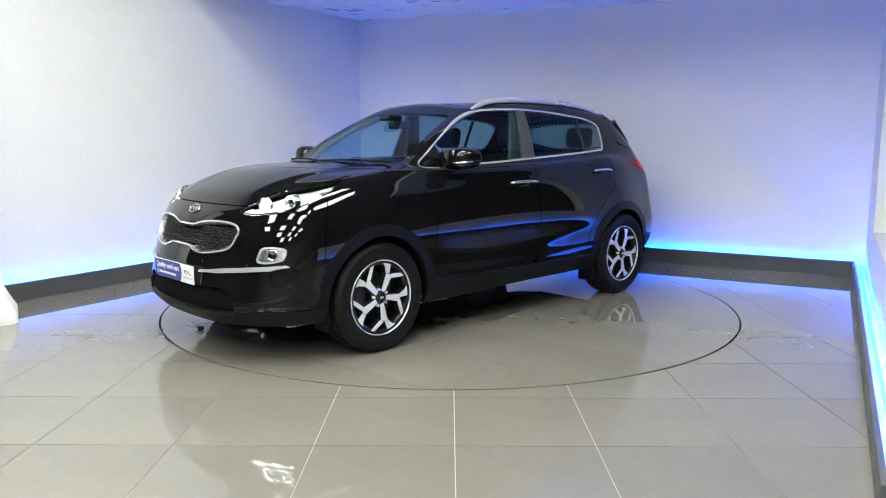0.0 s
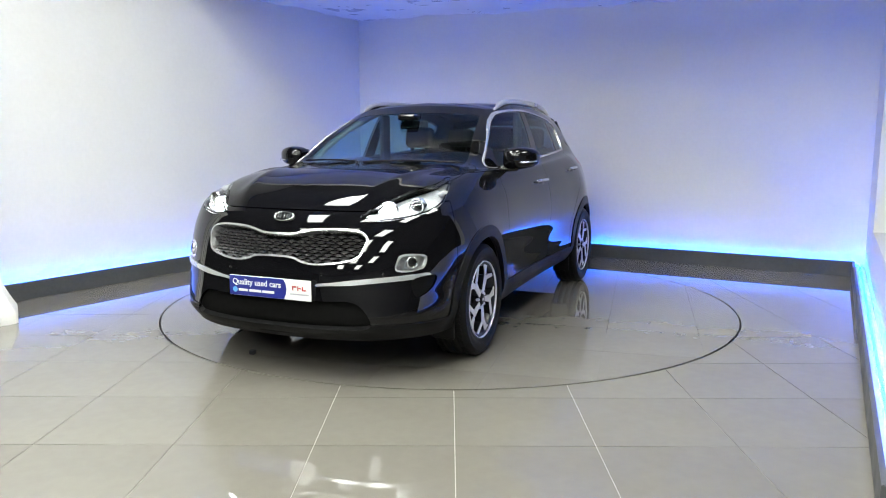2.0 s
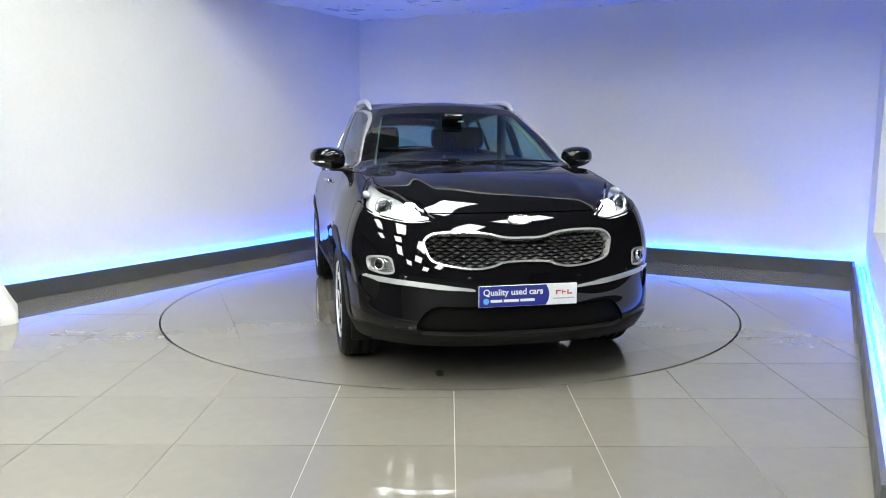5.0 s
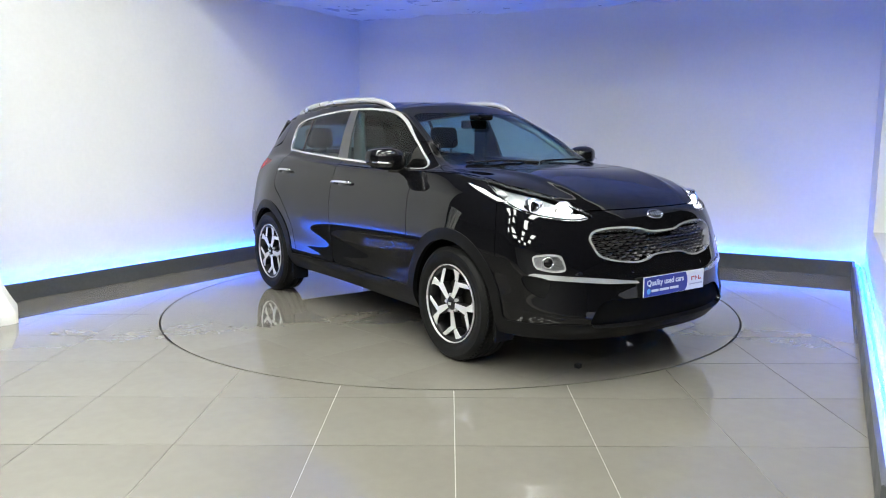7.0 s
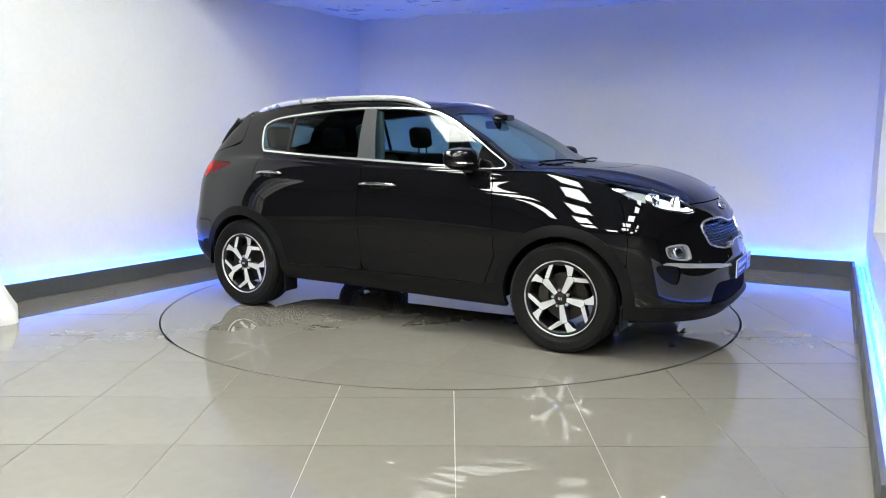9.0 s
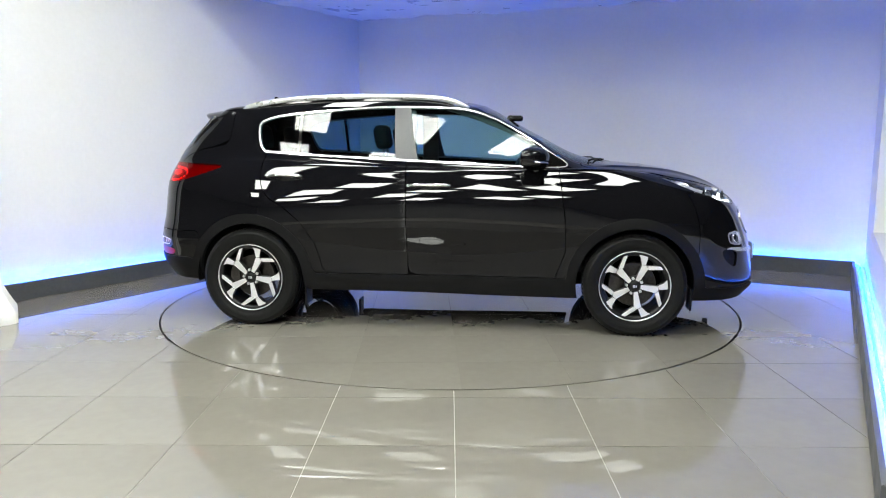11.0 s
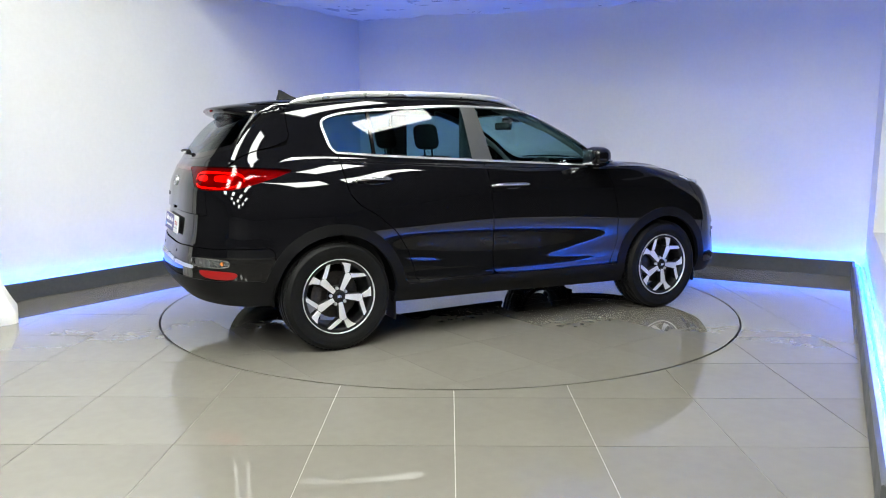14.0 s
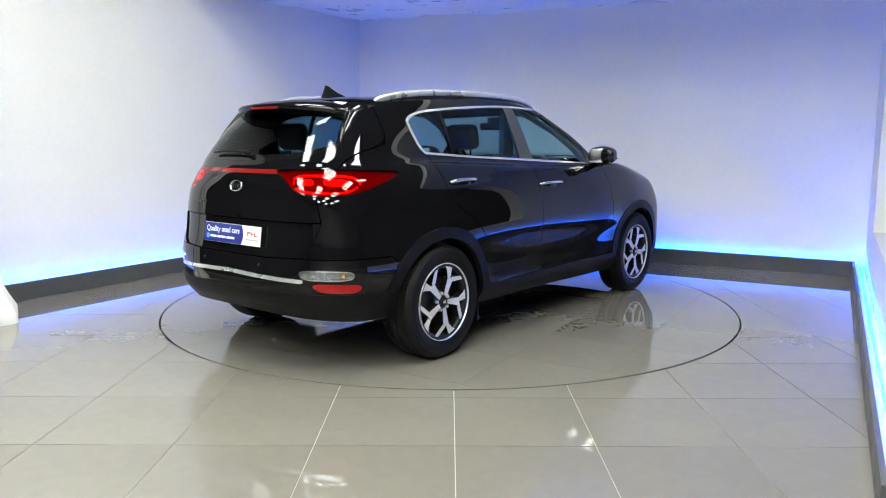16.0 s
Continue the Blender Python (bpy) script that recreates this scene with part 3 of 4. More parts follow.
HEADLAMP = closed([(.612, .897), (.70, .880), (.81, .880), (1.06, .909), (1.275, .963), (1.40, 1.03), (1.50, 1.084), (1.475, 1.095), (1.32, 1.063), (1.06, 1.025), (.88, .985), (.70, .928)], 4)
TAILLAMP = closed([(.415, 1.143), (.48, 1.10), (.56, 1.037), (.68, 1.012), (.97, 1.013), (1.17, 1.048), (1.39, 1.120), (1.36, 1.136), (1.08, 1.147), (.88, 1.151), (.62, 1.150)], 4)
FOG = closed([(.812, .632), (.838, .682), (.862, .702), (.95, .708), (1.05, .700), (1.068, .685), (1.052, .642), (1.03, .628), (.91, .611), (.83, .615)], 4)
REAR_LAMP = closed([(.595, .598), (.70, .610), (.985, .603), (1.02, .575), (.96, .555), (.65, .556)], 4)
REFLECTOR = closed([(.70, .532), (.76, .492), (1.02, .484), (1.065, .526), (.85, .535)], 4)
INTAKE = closed([(-.50, .448), (-.575, .328), (-.4, .312), (0, .308), (.4, .312), (.575, .328), (.50, .448), (.3, .456), (-.3, .456)], 4)
SIDE_INTAKE = closed([(.93, .56), (1.0, .585), (1.14, .59), (1.12, .53), (1.03, .485), (.96, .48)], 4)
FRONT_DOOR = [(.79, 1.3), (.835, 1.036), (.866, .80), (.874, .566), (.83, .45), (.80, .387), (-.198, .387), (-.206, .536), (-.222, 1.116), (-.215, 1.3)]
REAR_DOOR = [(-.215, 1.3), (-.222, 1.116), (-.206, .536), (-.198, .387), (-.80, .387), (-.815, .47), (-.86, .60), (-.95, .74), (-1.08, .85), (-1.19, .91), (-1.245, .99), (-1.262, 1.118), (-1.25, 1.3)]
BONNET = [(2.3, 0), (2.3, .30), (2.2, .47), (1.95, .50), (1.80, .61), (1.62, .70), (1.45, .752), (1.1, .757), (.965, .71), (1.0, .5), (1.045, .25), (1.06, 0),
          (1.045, -.25), (1.0, -.5), (.965, -.71), (1.1, -.757), (1.45, -.752), (1.62, -.70), (1.80, -.61), (1.95, -.50), (2.2, -.47), (2.3, -.30)]
TAILGATE = [(-.53, .672), (-.585, .70), (-.64, .86), (-.60, 1.0), (-.635, 1.15), (-.655, 1.27), (-.62, 1.40), (-.54, 1.53), (0, 1.56), (.54, 1.53), (.62, 1.40), (.655, 1.27), (.635, 1.15), (.60, 1.0), (.64, .86), (.585, .70), (.53, .672), (.3, .662), (-.3, .662)]


def near_wheel(v, r):
    return np.min([np.hypot(v[:, 0] - x, v[:, 2] - z) for x, z in WHEELS], 0) - r


def front_s(v):
    return (2.2 - v[:, 0]) + np.abs(v[:, 1])


def rear_s(v):
    return np.abs(v[:, 1]) + (v[:, 0] + 2.2)


def in_side_window(v, grow=0.0):
    return np.maximum(sd_poly(v[:, 0], v[:, 2], WINDOW) - grow, 0.45 - np.abs(v[:, 1]))


def in_screen(v, grow=0.0):
    return np.maximum(sd_poly(v[:, 1], v[:, 2], SCREEN) - grow, 0.2 - v[:, 0])


def in_rear_glass(v, grow=0.0):
    return np.maximum(sd_poly(v[:, 1], v[:, 2], REAR_GLASS) - grow, v[:, 0] + 1.4)


def in_grille(v, grow=0.0):
    return np.maximum(sd_poly(v[:, 1], v[:, 2], GRILLE) - grow, 1.8 - v[:, 0])


def in_headlamp(v, grow=0.0):
    return np.maximum(sd_poly(front_s(v), v[:, 2], HEADLAMP) - grow, 1.2 - v[:, 0])


def in_taillamp(v, grow=0.0):
    return np.maximum(sd_poly(rear_s(v), v[:, 2], TAILLAMP) - grow, v[:, 0] + 1.2)


CAR = tagged(empty("car"), "glossy black compact sport utility car with its lamps lit", "car")


M_RED = glass_material("red_lens", (0.70, 0.015, 0.015), 1.45)
M_REDHOUSE = material("red_housing", (0.17, 0.004, 0.004), 0.25, coat=0.6, grain=0.1, grain_scale=120)
M_REDGLOW = material("lit_tail_lamp", (0.6, 0.05, 0.02), 0.4, emit=(1.0, 0.07, 0.02), power=2.6)
M_HEADGLOW = material("lit_headlamp", (0.9, 0.9, 0.9), 0.3, emit=(0.93, 0.97, 1.0), power=45.0)
M_SIDEGLOW = material("lit_side_lamp", (0.9, 0.9, 0.9), 0.3, emit=(0.93, 0.97, 1.0), power=1.5)
M_HOUSING = material("lamp_housing", (0.62, 0.63, 0.65), 0.3, metal=0.4, grain=0.2, grain_scale=60, rough_var=0.08)
M_HEADHOUSE = material("headlamp_housing", (0.42, 0.43, 0.45), 0.25, metal=0.9, grain=0.25, grain_scale=40, rough_var=0.1)
M_SEAT = material("seat_fabric", (0.014, 0.014, 0.015), 0.85, grain=0.2, grain_scale=150, bump=0.3, bump_scale=600)
M_TRIM = material("cabin_plastic", (0.02, 0.02, 0.021), 0.6, grain=0.15, grain_scale=120, bump=0.2, bump_scale=500)
M_HEADLINER = material("cabin_lining", (0.10, 0.10, 0.105), 0.9, grain=0.05, grain_scale=150)
M_PALETRIM = material("pale_lining", (0.24, 0.25, 0.235), 0.8, grain=0.05, grain_scale=150)
M_PLATEBLUE = material("plate_blue", (0.012, 0.02, 0.22), 0.35, grain=0.04, grain_scale=60)
M_PLATEWHITE = material("plate_white", (0.78, 0.80, 0.80), 0.35, grain=0.03, grain_scale=60)
M_PRINTRED = material("print_red", (0.5, 0.05, 0.05), 0.4, grain=0.03)
M_PRINTGREY = material("print_grey", (0.45, 0.46, 0.5), 0.4, grain=0.03)
M_PRINTSKY = material("print_sky_blue", (0.12, 0.4, 0.8), 0.4, grain=0.03)
M_ORANGE = material("amber_bulb", (0.8, 0.25, 0.03), 0.3, grain=0.05)
M_SKIN = body_sheet()


def skin_at(a, b, side):
    """A point of the body's skin and its normal: side 'front' or 'rear' by (y, z), 'left' or 'right' by (x, z)."""
    v, n = M_SKIN.v, M_SKIN.n
    if side in ("front", "rear"):
        sg = 1 if side == "front" else -1
        ok = n[:, 0] * sg > 0.12
        p = v[ok][:, [1, 2]]
    else:
        sg = 1 if side == "left" else -1
        ok = n[:, 1] * sg > 0.12
        p = v[ok][:, [0, 2]]
    d = np.hypot(p[:, 0] - a, p[:, 1] - b)
    k = np.argsort(d)[:6]
    w = 1 / (d[k] + 1e-4)
    w /= w.sum()
    q, m = (v[ok][k] * w[:, None]).sum(0), (n[ok][k] * w[:, None]).sum(0)
    if side in ("front", "rear"):
        q = np.array((q[0], a, b))
    else:
        q = np.array((a, q[1], b))
    return Vector(q), Vector(m).normalized()


def wheel(x, side):
    """A wheel: tyre with shoulders and tread, alloy rim with five forked spokes, brake disc. side: +1 left, -1 right."""
    w = empty("wheel")
    w.parent = CAR
    w.location = (x, side * 0.80, 0.345)
    w.rotation_euler = (0, 0, 0 if side < 0 else math.pi)
    bm = bmesh.new()
    lathe(bm, [(.232, .07), (.232, -.085), (.240, -.104), (.250, -.110), (.258, -.109), (.262, -.113), (.290, -.117), (.310, -.115), (.314, -.1165), (.318, -.113), (.330, -.104), (.339, -.093),
               (.343, -.078), (.345, -.060), (.337, -.058), (.337, -.050), (.346, -.048), (.346, -.006), (.338, -.004), (.338, .004), (.346, .006), (.346, .048), (.337, .050), (.337, .058), (.345, .060),
               (.338, .092), (.30, .11), (.25, .10), (.232, .07)], 120)
    tyre = part("tyre", bm, M_RUBBER, w, "black rubber tyre", smooth=True)
    bm = bmesh.new()
    for k in range(72):
        a = 2 * math.pi * k / 72
        for y0, y1, tw in ((-.094, -.062, 0.35), (.062, .094, -0.35)):
            m = Matrix.Rotation(-a, 4, "Y") @ Matrix.Translation((0.3425, 0, 0)) @ Matrix.Rotation(tw, 4, "X")
            box(bm, -.006, .0022, y0, y1, -.0105, .0105, m=m)
    part("tread", bm, M_RUBBER, w)["kind"] = "stuff"
    bm = bmesh.new()
    lathe(bm, [(.230, -.100), (.222, -.094), (.214, -.06), (.205, .08), (.19, .08), (.198, -.05), (.206, -.09), (.216, -.100), (.230, -.100)], 96)
    part("rim", bm, M_ALLOYDARK, w, "dark painted alloy rim", smooth=True)
    bm = bmesh.new()
    lathe(bm, [(.237, -.106), (.2365, -.110), (.235, -.1112), (.2325, -.110), (.2312, -.105), (.2315, -.098), (.236, -.100), (.237, -.106)], 96)
    part("rim_lip", bm, M_ALLOY, w, "bright machined rim edge", smooth=True)
    bm = bmesh.new()
    lathe(bm, [(0, -.02), (.148, -.02), (.15, -.015), (.15, .01), (0, .01)], 64)
    part("brake_disc", bm, M_BRAKE, w, "grey steel brake disc")
    bm = bmesh.new()
    prism(bm, [(.10 * math.cos(t) if i < 9 else .165 * math.cos(t), .10 * math.sin(t) if i < 9 else .165 * math.sin(t)) for i, t in enumerate([2.7 + .1 * k for k in range(9)] + [3.5 - .1 * k for k in range(9)])], -.05, .02, "y")
    part("brake_caliper", bm, M_BRAKE, w)
    spoke = (
        [(.040, -.014), (.142, -.030), (.158, -.006), (.148, .018), (.040, .013)],
        [(.150, .020), (.162, -.004), (.2350, .010), (.229, .056), (.2165, .091), (.19, .046)],
        [(.138, -.036), (.158, -.014), (.2015, -.120), (.187, -.1415)])
    for k in range(5):
        for nm, mat, d0, d1, grow in (("spoke_body", M_ALLOYDARK, -.092, -.045, 1.0), ("spoke", M_ALLOY, -.0985, -.0925, 1.0)):
            bm = bmesh.new()
            for poly in spoke:
                c = np.mean(poly, 0)
                prism(bm, [tuple(c + (np.array(q) - c) * grow) for q in poly], d0, d1, "y")
            bmesh.ops.bevel(bm, geom=bm.edges[:], offset=0.0011, segments=1, affect="EDGES")
            # turned outwards: y stays the axle
            bmesh.ops.rotate(bm, cent=(0, 0, 0), matrix=Matrix.Rotation(-radians(66 + 72 * k), 3, "Y"), verts=bm.verts[:])
            part(nm, bm, mat, w, "bright machined alloy spoke" if nm == "spoke" else "")
    bm = bmesh.new()
    lathe(bm, [(0, -.104), (.028, -.104), (.034, -.099), (.036, -.085), (.062, -.080), (.066, -.05), (0, -.05)], 40)
    part("hub_cap", bm, M_ALLOYDARK, w, "dark hub cap", smooth=True)
    bm = bmesh.new()
    for q in ((-.012, -.007), (-.003, .003), (.007, .012)):
        box(bm, q[0], q[1], -.1065, -.104, -.008, .008)
    part("cap_mark", bm, M_SATIN, w)
    for k in range(5):
        bm = bmesh.new()
        lathe(bm, [(0, -.100), (.008, -.100), (.0105, -.096), (.011, -.06), (0, -.06)], 6)
        a = radians(102 + 72 * k)
        part("wheel_nut", bm, M_SATIN, w, m=Matrix.Translation((.052 * math.cos(a), 0, .052 * math.sin(a))))
    return w


def halves(s):
    """The left and the right half of a sheet that does not cross the middle."""
    return take(s, lambda v: -v[:, 1]), take(s, lambda v: v[:, 1])


def outline(g, width):
    """For a sheet that was cut to a region: keeps a band along its edge."""
    return lambda v: -g(v) - width


def text_mesh(words, size, mat, parent, m, name):
    cu = bpy.data.curves.new(name, "FONT")
    cu.body, cu.size, cu.extrude, cu.align_x, cu.align_y = words, size, 0.0006, "LEFT", "CENTER"
    cu.offset = 0.0009
    ob = new(name, cu)
    me = bpy.data.meshes.new_from_object(ob.evaluated_get(bpy.context.evaluated_depsgraph_get()))
    bpy.data.objects.remove(ob)
    me.materials.append(mat)
    ob = new(name, me)
    ob.parent, ob.matrix_basis = parent, m
    return ob


def plate(m):
    """A dealer's show plate: blue field with white words, white field with a plain red mark. Local x to its reader's right, y up, z to the reader."""
    bm = bmesh.new()
    box(bm, -.268, .268, -.056, .056, -.008, 0, 0.003)
    board = part("show_plate", bm, M_PLATEWHITE, CAR, "blue and white dealer show plate", m=m)
    bm = bmesh.new()
    prism(bm, [(-.266, -.054), (.095, -.054), (.109, -.028), (.114, 0), (.109, .028), (.095, .054), (-.266, .054)], 0.0003, 0.0012, "z")
    part("blue_field", bm, M_PLATEBLUE, board, "deep blue printed field")
    text_mesh("Quality used cars", 0.046, M_PLATEWHITE, board, Matrix.Translation((-.245, .020, .0016)), "lettering")
    bm = bmesh.new()
    lathe(bm, [(0, .0012), (.016, .0012), (.016, .0022), (0, .0022)], 20)
    part("round_mark", bm, M_PRINTSKY, board, m=Matrix.Translation((-.228, -.024, 0)) @ Matrix.Rotation(radians(90), 4, "X"))
    bm = bmesh.new()
    x = -.205
    for wd in (.062, .082, .078):
        box(bm, x, x + wd, -.031, -.017, .0012, .002)
        x += wd + .008
    part("small_print", bm, M_PLATEWHITE, board)
    bm = bmesh.new()
    for q in ((.150, .158, -.002, .022), (.158, .178, .014, .022), (.184, .190, -.002, .022), (.190, .206, .008, .014), (.213, .220, -.002, .022), (.220, .240, -.002, .005)):
        box(bm, *q, .0003, .0012)
    part("red_mark", bm, M_PRINTRED, board)
    bm = bmesh.new()
    box(bm, .135, .255, -.026, -.019, .0003, .001)
    part("small_print", bm, M_PRINTGREY, board)


def badge(p, n, rx, rz):
    """An oval chrome badge with a dark field and plain bars."""
    zax = Vector(n).normalized()
    xax = Vector((0, 0, 1)).cross(zax).normalized()
    m = Matrix((xax, zax.cross(xax), zax)).transposed().to_4x4()
    m.translation = Vector(p)
    bm = bmesh.new()
    k = 40
    prof = ((1.0, 0), (1.0, .004), (.95, .008), (.86, .008), (.82, .004))
    rings = [[bm.verts.new((rx * s * math.cos(2 * math.pi * i / k), rz * s * math.sin(2 * math.pi * i / k), d)) for i in range(k)] for s, d in prof]
    for a, b in zip(rings, rings[1:]):
        for i in range(k):
            bm.faces.new((a[i], a[(i + 1) % k], b[(i + 1) % k], b[i]))
    ob = part("badge", bm, M_CHROME, CAR, "oval chrome badge", smooth=True, m=m)
    bm = bmesh.new()
    f = [bm.verts.new((rx * .84 * math.cos(2 * math.pi * i / k), rz * .84 * math.sin(2 * math.pi * i / k), .0045)) for i in range(k)]
    bm.faces.new(f)
    part("field", bm, M_GLOSSBLACK, ob)
    bm = bmesh.new()
    for a, b in ((-.60, -.46), (-.36, -.22), (-.02, .12), (.28, .42), (.50, .62)):
        box(bm, a * rx, b * rx, -.42 * rz, .42 * rz, .0045, .0075)
    part("bars", bm, M_CHROME, ob)


def seat(x, y, width, parent):
    bm = bmesh.new()
    box(bm, x - .28, x + .26, y - width / 2, y + width / 2, .48, .64, .05, 3)
    part("seat_cushion", bm, M_SEAT, parent, smooth=True)
    bm = bmesh.new()
    box(bm, -.07, .07, y - width / 2, y + width / 2, 0, .62, .05, 3, m=Matrix.Translation((x - .27, 0, .60)) @ Matrix.Rotation(radians(-17), 4, "Y"))
    part("seat_back", bm, M_SEAT, parent, smooth=True)
    for hy in ([0.0] if width < 0.8 else [-.36, .36]):
        bm = bmesh.new()
        box(bm, -.05, .05, y + hy - .13, y + hy + .13, .03, .21, .045, 3, m=Matrix.Translation((x - .47, 0, 1.215)) @ Matrix.Rotation(radians(-10), 4, "Y"))
        for q in (-.06, .06):
            tube(bm, [(x - .465, y + hy + q, 1.17), (x - .475, y + hy + q, 1.26)], .007)
        part("headrest", bm, M_SEAT, parent, smooth=True)


def build_cabin():
    cabin = empty("cabin")
    cabin.parent = CAR
    for sy in (-.37, .37):
        seat(.02, sy, .50, cabin)
    seat(-.92, 0, 1.22, cabin)
    bm = bmesh.new()
    prism(bm, [(.62, .70), (.60, .98), (.66, 1.045), (.85, 1.075), (1.02, 1.09), (1.03, .70)], -.70, .70, "y")
    bmesh.ops.bevel(bm, geom=bm.edges[:], offset=.02, segments=2, affect="EDGES")
    part("dashboard", bm, M_TRIM, cabin)
    bm = bmesh.new()
    box(bm, .64, .72, -.52, -.22, 1.03, 1.09, .02)
    part("instrument_hood", bm, M_TRIM, cabin)
    bm = bmesh.new()
    ringpts = [(0.185 * math.cos(2 * math.pi * k / 40), 0.185 * math.sin(2 * math.pi * k / 40), 0) for k in range(41)]
    tube(bm, ringpts, .016, 8)
    box(bm, -.055, .055, -.05, .05, -.03, .005, .015)
    box(bm, -.18, .18, -.015, .015, -.012, .0, .004)
    box(bm, -.02, .02, -.18, -.04, -.012, .0, .004)
    part("steering_wheel", bm, M_TRIM, cabin, smooth=False, m=Matrix.Translation((.47, -.37, 1.00)) @ Matrix.Rotation(radians(-66), 4, "Y") @ Matrix.Rotation(radians(90), 4, "Z"))
    bm = bmesh.new()
    box(bm, .40, .43, -.115, .115, 1.395, 1.455, .012)
    tube(bm, [(.44, 0, 1.45), (.47, 0, 1.50)], .012)
    part("rear_view_mirror", bm, M_GLOSSBLACK, cabin)
    bm = bmesh.new()
    box(bm, .44, .56, -.07, .07, 1.455, 1.50, .015, m=None)
    part("sensor_pod", bm, M_GLOSSBLACK, cabin)
    for sy in (-1, 1):
        bm = bmesh.new()
        box(bm, -1.25, .78, .70 * sy - .03, .70 * sy + .03, .45, 1.10, .02)
        part("door_trim", bm, M_TRIM, cabin)
        bm = bmesh.new()
        box(bm, -.32, -.18, .60 * sy - .02, .60 * sy + .02, 1.1, 1.52, .015, m=None)
        part("pillar_trim", bm, M_HEADLINER, cabin)
        bm = bmesh.new()
        tube(bm, [(.90, sy * .635, 1.10), (.70, sy * .595, 1.25), (.48, sy * .55, 1.38), (.20, sy * .49, 1.495), (.03, sy * .47, 1.54)], [.018, .02, .022, .024, .02], 10)
        part("windscreen_pillar_trim", bm, M_PALETRIM, cabin, "pale grey lining of the windscreen pillar", smooth=True)
    bm = bmesh.new()
    box(bm, -1.72, 1.0, -.70, .70, .40, .46)
    part("cabin_floor", bm, M_TRIM, cabin)
    bm = bmesh.new()
    box(bm, -1.95, -1.25, -.60, .60, 1.02, 1.06, .01)
    part("parcel_shelf", bm, M_TRIM, cabin)
    bm = bmesh.new()
    box(bm, 1.02, 1.08, -.72, .72, .45, 1.06)
    part("bulkhead", bm, M_DARK, cabin)


def build_mirror(sd):
    """Door mirror: rounded shell on a foot, with a chrome-lipped indicator line and the mirror glass."""
    bm = bmesh.new()
    bmesh.ops.create_uvsphere(bm, u_segments=32, v_segments=20, radius=1)
    for v in bm.verts:
        x, y, z = v.co
        k = 1 / (abs(x) ** 3 + abs(y) ** 3 + abs(z) ** 3) ** (1 / 3)
        x, y, z = x * k, y * k, z * k
        x = x * (.115 if x > 0 else .05)
        y2 = y * .118
        z2 = z * (.080 if z > 0 else .070) * (1 - .18 * max(y, 0))
        v.co = (.64 + x - .045 * max(y, 0), sd * (.915 + y2), 1.185 + z2 + .008 * y)
    if sd < 0:
        bmesh.ops.reverse_faces(bm, faces=bm.faces[:])
    shell = part("door_mirror", bm, M_PAINT, CAR, "black body-coloured door mirror", smooth=True)
    bm = bmesh.new()
    tube(bm, [(.70, sd * .77, 1.115), (.68, sd * .83, 1.118), (.66, sd * .90, 1.125)], [.032, .026, .03], 10, 0.8)
    part("mirror_foot", bm, M_GLOSSBLACK, shell, smooth=True)
    bm = bmesh.new()
    tube(bm, [(.742, sd * .905, 1.16), (.738, sd * .95, 1.162), (.715, sd * 1.0, 1.166), (.66, sd * 1.028, 1.17)], .006, 8)
    part("indicator", bm, M_CHROME, shell, "pale indicator strip", smooth=True)
    bm = bmesh.new()
    box(bm, .586, .5905, sd * .915 - .088, sd * .915 + .088, 1.135, 1.242, .002)
    part("mirror_glass", bm, M_CHROME, shell)


def build_handle(x0, x1, z, sd):
    side = "left" if sd > 0 else "right"
    base = [skin_at(x0 + (x1 - x0) * k / 8, z, side) for k in range(9)]
    bm = bmesh.new()
    pts = [p + n * (.012 + .020 * math.sin(math.pi * k / 8) ** .5) for k, (p, n) in enumerate(base)]
    tube(bm, pts, [.006] + [.0095] * 7 + [.006], 10, 1.15)
    h = part("door_handle", bm, M_CHROME, CAR, "chrome door handle", smooth=True)
    bm = bmesh.new()
    c, n = skin_at((x0 + x1) / 2, z - .012, side)
    bmesh.ops.create_uvsphere(bm, u_segments=20, v_segments=10, radius=1, matrix=Matrix.Translation(c - n * .004) @ Matrix.Diagonal((.075, .010, .030, 1)))
    part("handle_cup", bm, M_GLOSSBLACK, h, smooth=True)
    bm = bmesh.new()
    bmesh.ops.create_uvsphere(bm, u_segments=14, v_segments=8, radius=1, matrix=Matrix.Translation(base[0 if x1 > x0 else 8][0] + base[0][1] * .008) @ Matrix.Diagonal((.018, .012, .011, 1)))
    part("handle_end", bm, M_CHROME, h, smooth=True)


